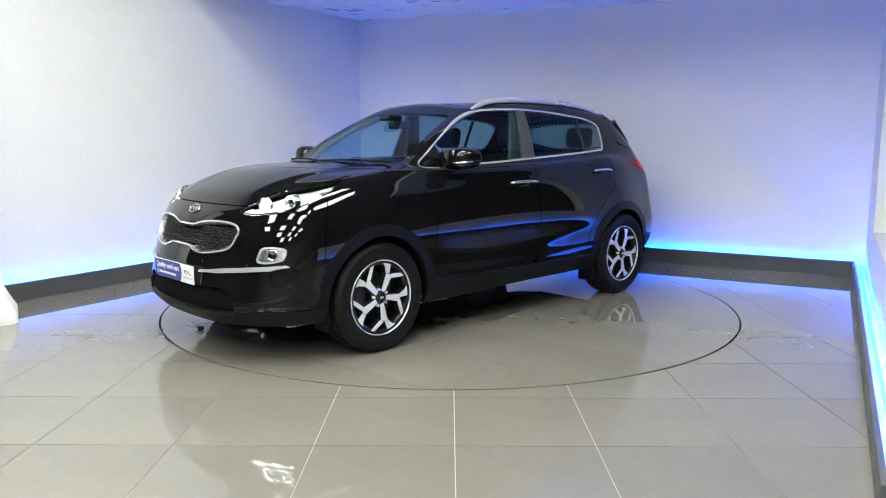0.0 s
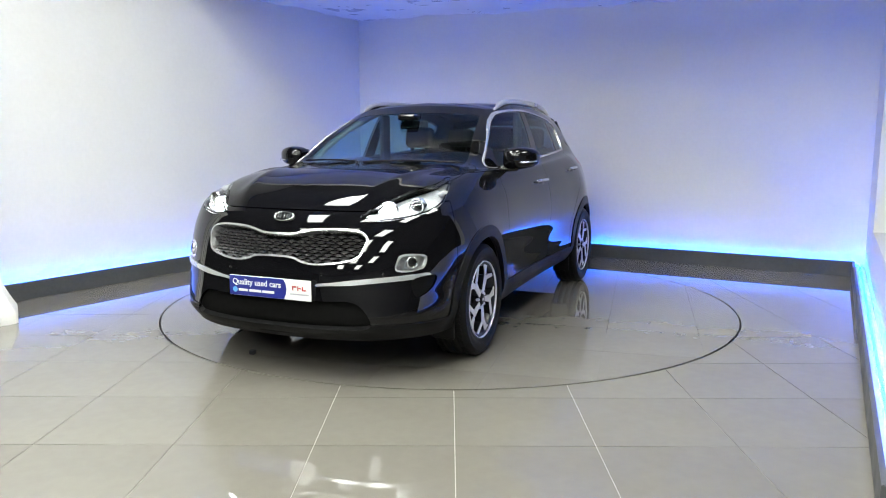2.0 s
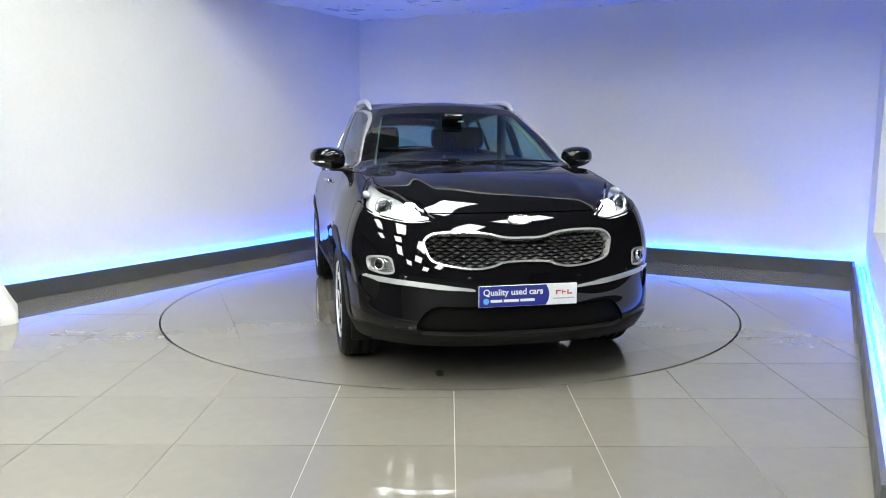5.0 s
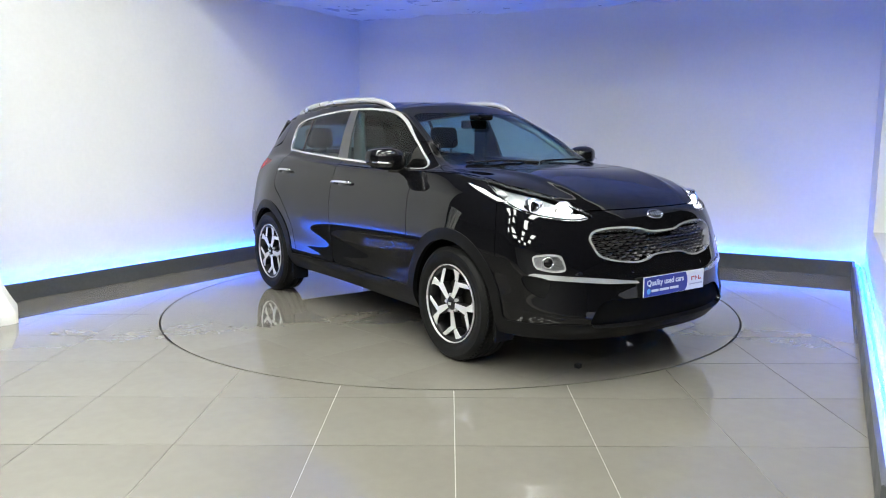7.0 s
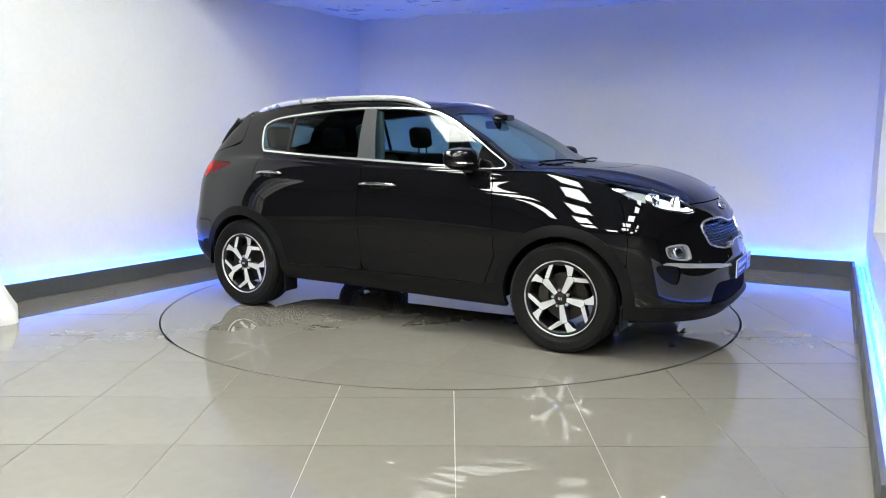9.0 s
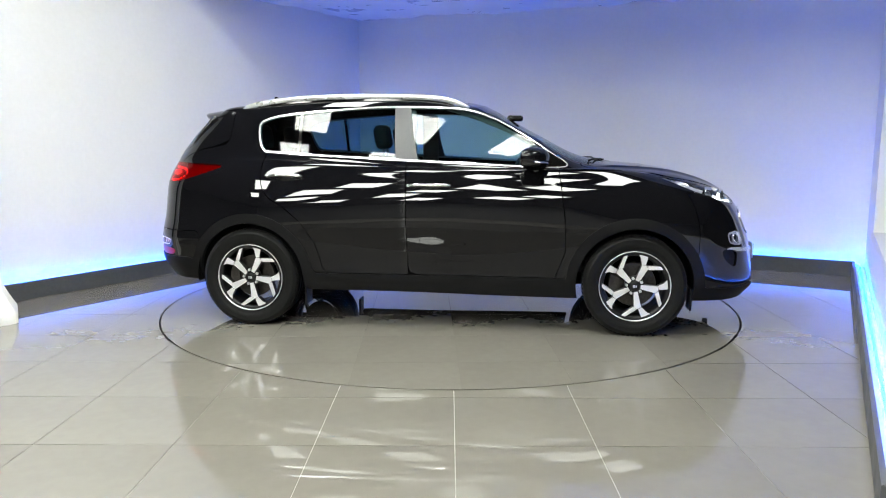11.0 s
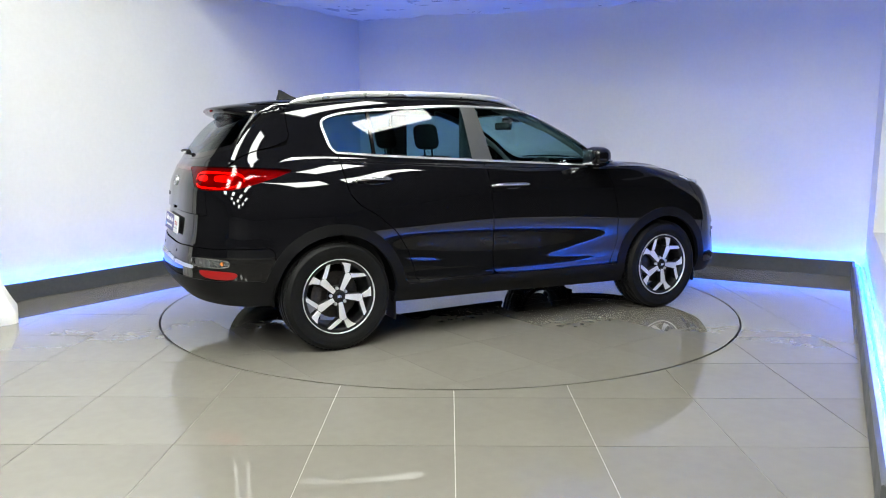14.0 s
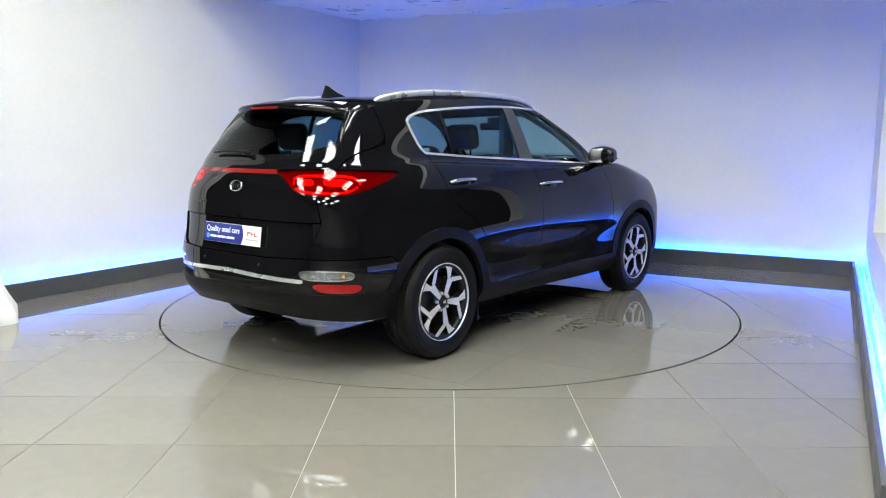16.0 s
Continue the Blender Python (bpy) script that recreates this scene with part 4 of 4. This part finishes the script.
def build_lamps(head, tail):
    for sd, s in zip((1, -1), halves(head)):
        lamp = empty("headlamp")
        lamp.parent = CAR
        tagged(lamp, "clear headlamp, brightly lit")
        panel("housing", s, M_HOUSING, lamp, "silvered lamp housing", lift=-.045)
        panel("lens", take(s, lambda v: in_headlamp(v, -.002)), M_LENS, lamp, "clear lens", lift=-.002)
        panel("black_brow", take(take(s, lambda v: in_headlamp(v, -.004)), lambda v: -in_headlamp(v, -.012)), M_GLOSSBLACK, lamp, lift=-.006)
        def inside(y, z, deep):
            p, n = skin_at(sd * y, z, "front")
            return p - n * deep
        c = inside(.702, .974, .034)
        bm = bmesh.new()
        lathe(bm, [(0, -.010), (.030, -.012), (.036, -.016), (.040, -.026), (.046, -.026), (.050, -.012), (.052, .02)], 40)
        part("projector", bm, M_CHROME, lamp, "round projector lamp", smooth=True, m=Matrix.Translation(c) @ Matrix.Rotation(radians(90 + sd * 8), 4, "Z"))
        bm = bmesh.new()
        bmesh.ops.create_uvsphere(bm, u_segments=24, v_segments=12, radius=.034, matrix=Matrix.Translation(c - Vector((.008, 0, 0))))
        part("projector_lens", bm, M_GLOSSBLACK, lamp, smooth=True)
        bm = bmesh.new()
        lathe(bm, [(0, -.008), (.032, -.004), (.044, .006), (0, .012)], 32)
        part("bulb", bm, M_HEADGLOW, lamp, "glowing white bulb", smooth=True, m=Matrix.Translation(inside(.575, .938, .025)) @ Matrix.Rotation(radians(90 + sd * 4), 4, "Z"))
        bm = bmesh.new()
        lathe(bm, [(.050, .008), (.056, -.004), (.060, -.004), (.060, .02)], 32)
        part("reflector_bowl", bm, M_CHROME, lamp, smooth=True, m=Matrix.Translation(inside(.575, .938, .025)) @ Matrix.Rotation(radians(90 + sd * 4), 4, "Z"))
        bm = bmesh.new()
        bmesh.ops.create_uvsphere(bm, u_segments=24, v_segments=12, radius=1, matrix=Matrix.Translation(inside(.52, .908, .03)) @ Matrix.Diagonal((.02, .055, .018, 1)))
        part("side_light", bm, M_SIDEGLOW, lamp, smooth=True)
        q = skin_at(1.62, 1.02, "left" if sd > 0 else "right")
        bm = bmesh.new()
        bmesh.ops.create_uvsphere(bm, u_segments=24, v_segments=12, radius=1, matrix=Matrix.Translation(q[0] - q[1] * .022) @ Matrix.Diagonal((.07, .02, .022, 1)))
        part("side_light", bm, M_HOUSING, lamp, smooth=True)
        for dz in (-.012, .012):
            bm = bmesh.new()
            tube(bm, [inside(y, z, .022) for y, z in ((.475, .897 + dz * .4), (.56, .893 + dz), (.66, .903 + dz), (.72, .92 + dz))], .006, 8)
            part("light_guide", bm, M_SIDEGLOW, lamp, smooth=True)
    for sd, s in zip((1, -1), halves(tail)):
        lamp = empty("tail_lamp")
        lamp.parent = CAR
        tagged(lamp, "red tail lamp, lit")
        panel("housing", s, M_REDHOUSE, lamp, lift=-.018)
        panel("lens", take(s, lambda v: in_taillamp(v, -.002)), M_RED, lamp, "clear red lens")
        glow = [closed([(.59, 1.097), (.59, 1.072), (.70, 1.068), (.715, 1.085), (.70, 1.10)], 3), closed([(.80, 1.10), (.80, 1.070), (.94, 1.066), (.985, 1.085), (.94, 1.103)], 3)]
        for g in glow:
            panel("lit_element", take(s, lambda v: sd_poly(rear_s(v), v[:, 2], g)), M_REDGLOW, lamp, "glowing red element", lift=-.010)
        loop = closed([(.55, 1.10), (.58, 1.045), (.68, 1.03), (.95, 1.03), (1.06, 1.06), (1.07, 1.09), (.97, 1.118), (.64, 1.12)], 4)
        panel("light_band", take(s, lambda v: np.abs(sd_poly(rear_s(v), v[:, 2], loop)) - .006), M_REDGLOW, lamp, lift=-.012)


def build_grille(grille):
    g = empty("grille")
    g.parent = CAR
    tagged(g, "chrome-framed dark grille with lozenge mesh")
    panel("backing", grille, M_DARK, g, lift=-.05)
    panel("chrome_frame", take(grille, outline(lambda v: in_grille(v), .0105)), M_TRIMCHROME, g, "chrome frame", lift=.006, thick=.05)
    verts, faces = [], []
    row = 0
    z = .640
    while z < .845:
        y = -.53 + (.03 if row % 2 else 0)
        while y < .53:
            if sd_poly(np.array([y]), np.array([z]), GRILLE)[0] < -.02:
                p, n = skin_at(y, z, "front")
                q = np.array(p - n * .028)
                b = len(verts)
                for dy, dz, dx in ((-.029, -.003, 0), (0, -.012, .008), (.029, -.003, 0), (0, .004, .014)):
                    verts.append((q[0] + dx, q[1] + dy, q[2] + dz))
                for dy, dz, dx in ((-.029, -.003, 0), (0, -.012, .008), (.029, -.003, 0), (0, .004, .014)):
                    verts.append((q[0] - .02, q[1] + dy, q[2] + dz))
                faces += [(b, b + 1, b + 3), (b + 1, b + 2, b + 3), (b, b + 3, b + 7, b + 4), (b + 3, b + 2, b + 6, b + 7), (b + 1, b, b + 4, b + 5), (b + 2, b + 1, b + 5, b + 6)]
            y += .060
        z += .0165
        row += 1
    me = bpy.data.meshes.new("lozenge_mesh")
    me.from_pydata(verts, [], faces)
    me.materials.append(material("grille_grey", (0.03, 0.03, 0.032), 0.3, grain=0.1))
    ob = new("lozenge_mesh", me)
    ob.parent = g
    ob["kind"] = "stuff"


def build_car():
    s = M_SKIN
    s = take(s, lambda v: -near_wheel(v, 0.388))
    glass, s = cut(s, in_side_window)
    screen, s = cut(s, in_screen)
    rear, s = cut(s, in_rear_glass)
    grille, s = cut(s, in_grille)
    head, s = cut(s, in_headlamp)
    tail, s = cut(s, in_taillamp)
    panel("inner_shell", s, M_DARK, CAR, lift=-.022)
    # windows
    for sd, g in zip((1, -1), halves(glass)):
        # window glass is one evenly curved sheet
        g.n = np.stack([.10 * (g.v[:, 0] + .25), np.full(len(g.v), float(sd)), .30 + .42 * (g.v[:, 2] - 1.15)], 1)
        g.n /= np.linalg.norm(g.n, axis=1, keepdims=True)
        panel("window_trim", take(g, lambda v: -in_side_window(v) - np.interp(v[:, 0], [.25, .55, .65], [.014, .009, .007])), M_TRIMCHROME, CAR, "chrome window surround", lift=.006, thick=.02)
        inner = take(g, lambda v: in_side_window(v) + np.interp(v[:, 0], [.25, .55, .65], [.013, .008, .006]))
        bp = [(-.333, 1.6), (-.315, 1.30), (-.300, 1.1), (-.130, 1.1), (-.165, 1.25), (-.228, 1.6)]
        post, inner = cut(inner, lambda v: sd_poly(v[:, 0], v[:, 2], bp))
        panel("b_pillar", post, M_PILLARSHEEN, CAR, "black door pillar with its reflected sheen put in as grey", lift=.003, thick=.02)
        ahead, rest = cut(inner, lambda v: -1.003 - v[:, 0])
        div, behind = cut(rest, lambda v: -1.025 - v[:, 0])
        panel("window_divider", div, M_GLOSSBLACK, CAR, lift=.002, thick=.02)
        corner_cap, ahead = cut(ahead, lambda v: .665 - v[:, 0] + (v[:, 2] - 1.12) * .1)
        panel("mirror_triangle", corner_cap, M_GLOSSBLACK, CAR, lift=.001, thick=.01)
        panel("front_window", take(ahead, lambda v: -.2 - v[:, 0]), M_GLASS, CAR, "clear side window")
        panel("rear_window", take(ahead, lambda v: v[:, 0] + .2), M_TINT, CAR, "dark tinted side window")
        panel("quarter_window", behind, M_TINT, CAR, "dark tinted quarter window")
    edge = take(screen, outline(in_screen, .022))
    panel("screen_surround", edge, M_GLOSSBLACK, CAR, lift=.001, thick=.006)
    panel("windscreen", take(screen, lambda v: in_screen(v, -.022)), M_GLASS, CAR, "clear windscreen")
    panel("rear_surround", take(rear, outline(in_rear_glass, .035)), M_GLOSSBLACK, CAR, lift=.001, thick=.006)
    panel("rear_screen", take(rear, lambda v: in_rear_glass(v, -.035)), M_TINT, CAR, "dark tinted rear window")
    build_grille(grille)
    build_lamps(head, tail)
    # fog lamps, intakes, rear lamps
    fog, s = cut(s, lambda v: np.maximum(sd_poly(front_s(v), v[:, 2], FOG), 1.5 - v[:, 0]))
    for sd, g in zip((1, -1), halves(fog)):
        b = panel("fog_lamp", g, M_HEADHOUSE, CAR, "silver fog lamp in a bright bezel", lift=-.012, thick=.01)
        panel("fog_bezel", take(g, lambda v: -.011 - sd_poly(front_s(v), v[:, 2], FOG)), M_TRIMCHROME, b, lift=.003, thick=.02)
        p, n = skin_at(sd * .745, .662, "front")
        m = Matrix.Translation(p + n * .004) @ Vector((0, -1, 0)).rotation_difference(n).to_matrix().to_4x4()
        bm = bmesh.new()
        lathe(bm, [(0, -.004), (.020, -.003), (.025, .0), (.027, .012)], 28)
        part("fog_lens", bm, M_GLOSSBLACK, b, smooth=True, m=m)
        bm = bmesh.new()
        lathe(bm, [(.025, -.003), (.029, -.005), (.032, .0), (.032, .012)], 28)
        part("fog_ring", bm, M_CHROME, b, smooth=True, m=m)
    hole, s = cut(s, lambda v: np.maximum(sd_poly(v[:, 1], v[:, 2], INTAKE), 1.9 - v[:, 0]))
    panel("lower_intake", hole, M_DARK, CAR, lift=-.09)
    for z in (.335, .365, .395, .425):
        bm = bmesh.new()
        pts = []
        for k in range(25):
            y = -.55 + 1.1 * k / 24
            p, n = skin_at(y, z, "front")
            pts.append(p - n * .03)
        tube(bm, pts, .005, 6)
        part("intake_slat", bm, M_GLOSSBLACK, CAR, smooth=True)
    side_hole, s = cut(s, lambda v: np.maximum(sd_poly(front_s(v), v[:, 2], SIDE_INTAKE), 1.5 - v[:, 0]))
    for g in halves(side_hole):
        panel("side_intake", g, M_CLAD, CAR, "matt black side intake", lift=-.018)
    rl, s = cut(s, lambda v: np.maximum(sd_poly(rear_s(v), v[:, 2], REAR_LAMP), v[:, 0] + 1.5))
    rf, s = cut(s, lambda v: np.maximum(sd_poly(rear_s(v), v[:, 2], REFLECTOR), v[:, 0] + 1.5))
    for sd, g, h in zip((1, -1), halves(rl), halves(rf)):
        b = panel("rear_lamp", g, M_HEADHOUSE, CAR, "clear lower rear lamp", lift=-.02)
        panel("lens", g, M_LENS, b, lift=.001)
        panel("lamp_edge", take(g, lambda v: -.006 - sd_poly(rear_s(v), v[:, 2], REAR_LAMP)), M_CHROME, b, lift=.002, thick=.012)
        for s0, mat in ((.70, M_HOUSING), (.93, M_ORANGE)):
            q = take(g, lambda v: np.hypot(rear_s(v) - s0, v[:, 2] - .578) - .018)
            panel("bulb", q, mat, b, lift=-.012)
        panel("rear_reflector", h, material("reflector_red", (0.30, 0.003, 0.005), 0.3, grain=0.08, grain_scale=300), CAR, "red rear reflector", lift=.002, thick=.015)
    # chrome strips across the bumpers
    strip, s = cut(s, lambda v: np.maximum(sd_line(np.abs(v[:, 1]), v[:, 2], [(.81, .592), (.70, .581), (.593, .571), (.415, .553), (.27, .541)]) - np.interp(np.abs(v[:, 1]), [.35, .45], [.008, .0135]), 1.8 - v[:, 0]))
    for g in halves(strip):
        panel("bumper_strip", g, M_TRIMCHROME, CAR, "chrome bumper strip", lift=.010, thick=.02)
    strip, s = cut(s, lambda v: np.maximum(np.abs(v[:, 2] - .564 + .03 * np.abs(v[:, 1])) - .0105, np.maximum(np.abs(v[:, 1]) - .57, v[:, 0] + 1.8)))
    panel("rear_strip", strip, M_SATIN, CAR, "silver strip across the rear bumper", lift=.008, thick=.02)
    bar, s = cut(s, lambda v: np.maximum(np.abs(v[:, 2] - 1.134) - .012, np.maximum(np.abs(v[:, 1]) - .37, v[:, 0] + 1.6)))
    panel("tail_bar", bar, M_REDHOUSE, CAR, "red reflective bar between the tail lamps", lift=.002, thick=.015)
    # cladding along sills, arches and the bumpers' feet
    def clad(v):
        low = v[:, 2] - np.interp(v[:, 0], [-2.3, -1.80, -1.70, 1.62, 1.75, 2.3], [.475, .475, .385, .385, .335, .335])
        return np.minimum(near_wheel(v, .456), low)
    cl, s = cut(s, clad)
    panel("cladding", cl, M_CLAD, CAR, "textured black plastic sill and arch cladding", lift=.007, thick=.03)
    # painted panels with gaps between them
    gap = .0028

    def off(g):
        nonlocal s
        piece = take(s, lambda v: g(v) + gap)
        s = take(s, lambda v: gap - g(v))
        return piece
    bonnet = off(lambda v: np.maximum(sd_poly(v[:, 0], v[:, 1], BONNET), .925 - v[:, 2]))
    panel("bonnet", bonnet, M_PAINT, CAR, thick=.015)
    for nm, poly in (("front_door", FRONT_DOOR), ("rear_door", REAR_DOOR)):
        for g in halves(off(lambda v: np.maximum(sd_poly(v[:, 0], v[:, 2], poly), np.maximum(.5 - np.abs(v[:, 1]), v[:, 2] - 1.3)))):
            panel(nm, g, M_PAINT, CAR, thick=.015)
    gate = off(lambda v: np.maximum(sd_poly(v[:, 1], v[:, 2], TAILGATE), v[:, 0] + 1.55))
    upper, lower = cut(gate, lambda v: .866 - v[:, 2])
    lid = panel("tailgate", upper, M_PAINT, CAR, thick=.015)
    panel("plate_recess", take(lower, lambda v: v[:, 2] - .860), M_PAINT, lid, lift=-.010, thick=.015)
    bm = bmesh.new()
    p, n = skin_at(0, .885, "rear")
    box(bm, p.x - .012, p.x + .01, -.045, .045, .868, .884, .004)
    part("gate_handle", bm, M_GLOSSBLACK, lid, "small black tailgate handle")
    fb = off(lambda v: np.maximum(front_s(v) - 1.36, v[:, 2] - .97))
    panel("front_bumper", fb, M_PAINT, CAR, thick=.015)
    rb = off(lambda v: np.maximum(v[:, 2] - .668, v[:, 0] + 1.72))
    panel("rear_bumper", rb, M_PAINT, CAR, thick=.015)
    wing = off(lambda v: np.maximum(.82 - v[:, 0], v[:, 2] - 1.112))
    for g in halves(wing):
        panel("wing", g, M_PAINT, CAR, thick=.015)
    panel("body_shell", s, M_PAINT, CAR, thick=.015)
    # under the body
    bm = bmesh.new()
    box(bm, -1.95, 1.95, -.50, .50, .27, .40, .03)
    box(bm, -.86, .86, -.84, .84, .26, .40, .02)
    part("underbody", bm, M_DARK, CAR)
    for x in (1.335, -1.335):
        for sd in (-1, 1):
            wheel(x, sd)
            bm = bmesh.new()
            n = 28
            a0, a1 = -.1, math.pi + .1
            rows = []
            for y in (.875, .50):
                rows.append([bm.verts.new((x + .402 * math.cos(a0 + (a1 - a0) * k / n), sd * y, .345 + .402 * math.sin(a0 + (a1 - a0) * k / n))) for k in range(n + 1)])
            for k in range(n):
                bm.faces.new((rows[0][k], rows[0][k + 1], rows[1][k + 1], rows[1][k]))
            bm.faces.new(rows[1])
            part("arch_liner", bm, M_DARK, CAR)
            bm = bmesh.new()
            box(bm, x + .365 if x > 0 else x + .385, x + .38 if x > 0 else x + .40, sd * .80 - .07, sd * .80 + .07, .18 if x > 0 else .15, .33, .005)
            part("mud_flap", bm, M_CLAD, CAR)
    # lip under the front bumper
    bm = bmesh.new()
    pts = []
    for k in range(33):
        y = -.80 + 1.6 * k / 32
        pts.append((2.19 - .30 * (abs(y) / .8) ** 2.6, y, .262 + .03 * (abs(y) / .8) ** 2))
    tube(bm, pts, .016, 8, 0.8)
    part("front_lip", bm, M_CLAD, CAR, smooth=True)
    # roof rails, fin, spoiler
    for sd in (-1, 1):
        rail = spline([(.19, .555, 1.537), (.10, .560, 1.574), (-.02, .560, 1.601), (-.25, .558, 1.617), (-.65, .553, 1.621), (-1.04, .535, 1.610), (-1.28, .515, 1.588), (-1.44, .50, 1.558), (-1.50, .495, 1.54)], 5)
        bm = bmesh.new()
        n = len(rail)
        tube(bm, [(x, sd * y, z) for x, y, z in rail], [.008 + .009 * min(1, k / 5, (n - 1 - k) / 5) for k in range(n)], 12, 1.2)
        part("roof_rail", bm, M_SATIN, CAR, "silver roof rail", smooth=True)
        bm = bmesh.new()
        tube(bm, [(x, sd * (y - .004), z - .03) for x, y, z in rail[6:-6]], .013, 8, 1.8)
        part("rail_skirt", bm, M_GLOSSBLACK, CAR)
    bm = bmesh.new()
    prism(bm, [(-1.28, 1.592), (-1.35, 1.618), (-1.415, 1.655), (-1.435, 1.658), (-1.437, 1.63), (-1.45, 1.578)], -.016, .016, "y")
    for v in bm.verts:
        v.co.y *= 1.6 - 1.5 * (v.co.z - 1.59) / .075
    part("aerial_fin", bm, M_CLAD, CAR, "black aerial fin")
    bm = bmesh.new()
    secs = []
    for k in range(33):
        y = -.53 + 1.06 * k / 32
        e = abs(y) / .53
        tip, drop = -1.925 + .25 * e ** 3.2, .045 * e ** 2.5 - .016
        fr = -1.60 + .07 * e
        md = fr * .55 + tip * .45
        secs.append([bm.verts.new(q) for q in ((fr, y, 1.562 - drop * 1.1 - .012), (md, y, 1.538 - drop), (tip + .012, y, 1.510 - drop), (tip, y, 1.500 - drop), (tip + .012, y, 1.474 - drop - .02 * max(0, e - .72) / .28), (tip + .10, y, 1.44 - drop - .035 * max(0, e - .72) / .28), (fr - .06, y, 1.455 - drop - .03 * max(0, e - .72) / .28))])
    for a, b in zip(secs, secs[1:]):
        for k in range(7):
            bm.faces.new((a[k], a[(k + 1) % 7], b[(k + 1) % 7], b[k]))
    bm.faces.new(secs[0][::-1])
    bm.faces.new(secs[-1])
    bmesh.ops.recalc_face_normals(bm, faces=bm.faces[:])
    sp = part("spoiler", bm, M_PAINT, CAR, "black roof spoiler over the rear window", smooth=True)
    bm = bmesh.new()
    box(bm, -1.929, -1.915, -.12, .12, 1.493, 1.508, .003)
    part("brake_light", bm, M_REDHOUSE, sp, "red high brake light")
    for sd in (-1, 1):
        bm = bmesh.new()
        pts = []
        for k in range(9):
            p, n = skin_at(sd * (.505 + .075 * k / 8), 1.475 - .19 * k / 8, "rear")
            pts.append(p + n * (.010 - .006 * k / 8))
        tube(bm, pts, [.024 - .019 * (k / 8) ** .8 for k in range(9)], 10)
        part("side_fin", bm, M_GLOSSBLACK, sp, "gloss black fin beside the rear window", smooth=True)
    # wipers
    for y0, y1, nm in ((.62, -.02, "wiper"), (-.05, -.55, "wiper")):
        bm = bmesh.new()
        pts = []
        for k in range(9):
            y = y0 + (y1 - y0) * k / 8
            p, n = skin_at(y, 1.150 + .012 * math.sin(k / 8 * 3), "front")
            pts.append(p + n * .016)
        tube(bm, pts, .007, 6)
        part(nm, bm, M_CLAD, CAR)
    bm = bmesh.new()
    pts = []
    for k in range(8):
        y = -.02 + .36 * k / 7
        p, n = skin_at(y, 1.222 + .01 * math.sin(k / 7 * 3), "rear")
        pts.append(p + n * .022)
    tube(bm, pts, [.016] + [.008] * 7, 8)
    part("rear_wiper", bm, M_CLAD, CAR, smooth=True)
    # mirrors, handles
    for sd in (-1, 1):
        build_mirror(sd)
        build_handle(-.195, .10, 1.0, sd)
        build_handle(-1.195, -.95, 1.056, sd)
    # plates and badges
    plate(Matrix(((0, 0, 1, 2.252), (1, 0, 0, 0), (0, 1, 0, .512), (0, 0, 0, 1))))
    plate(Matrix(((0, .13, -1, -2.186), (-1, 0, 0, .005), (0, 1, .13, .770), (0, 0, 0, 1))))
    p, n = skin_at(0, .888, "front")
    badge(p, n, .068, .032)
    p, n = skin_at(0, 1.047, "rear")
    badge(p, n, .058, .034)
    bm = bmesh.new()
    for y in (.40, .375, .35, .325, .30):
        p, n = skin_at(y, .945, "rear")
        box(bm, p.x - .006, p.x, y - .009, y + .009, .936, .955)
    part("model_lettering", bm, M_CHROME, CAR)
    for side, ys, z in (("front", (-.62, -.30, .30, .62), .60), ("rear", (-.66, -.26, .26, .66), .615)):
        for y in ys:
            p, n = skin_at(y, z, side)
            bm = bmesh.new()
            lathe(bm, [(0, -.0022), (.008, -.002), (.0095, -.0006), (.0095, .004)], 18)
            part("parking_sensor", bm, M_GLOSSBLACK, CAR, smooth=True, m=Matrix.Translation(p) @ Vector((0, -1, 0)).rotation_difference(n).to_matrix().to_4x4())
    build_cabin()


build_car()


def motions():
    """The turntable carries the car round."""
    walk(TURNTABLE, [(t, pose(0, 0, 0, 0, 0, a + 8.5)) for t, a in TURN])
    rows = []
    for t, a in TURN:
        m = Matrix.Rotation(radians(a - 90), 4, "Z")
        rows.append((t, m @ Matrix.Translation(CAR_OFF)))
    walk(CAR, rows)


motions()
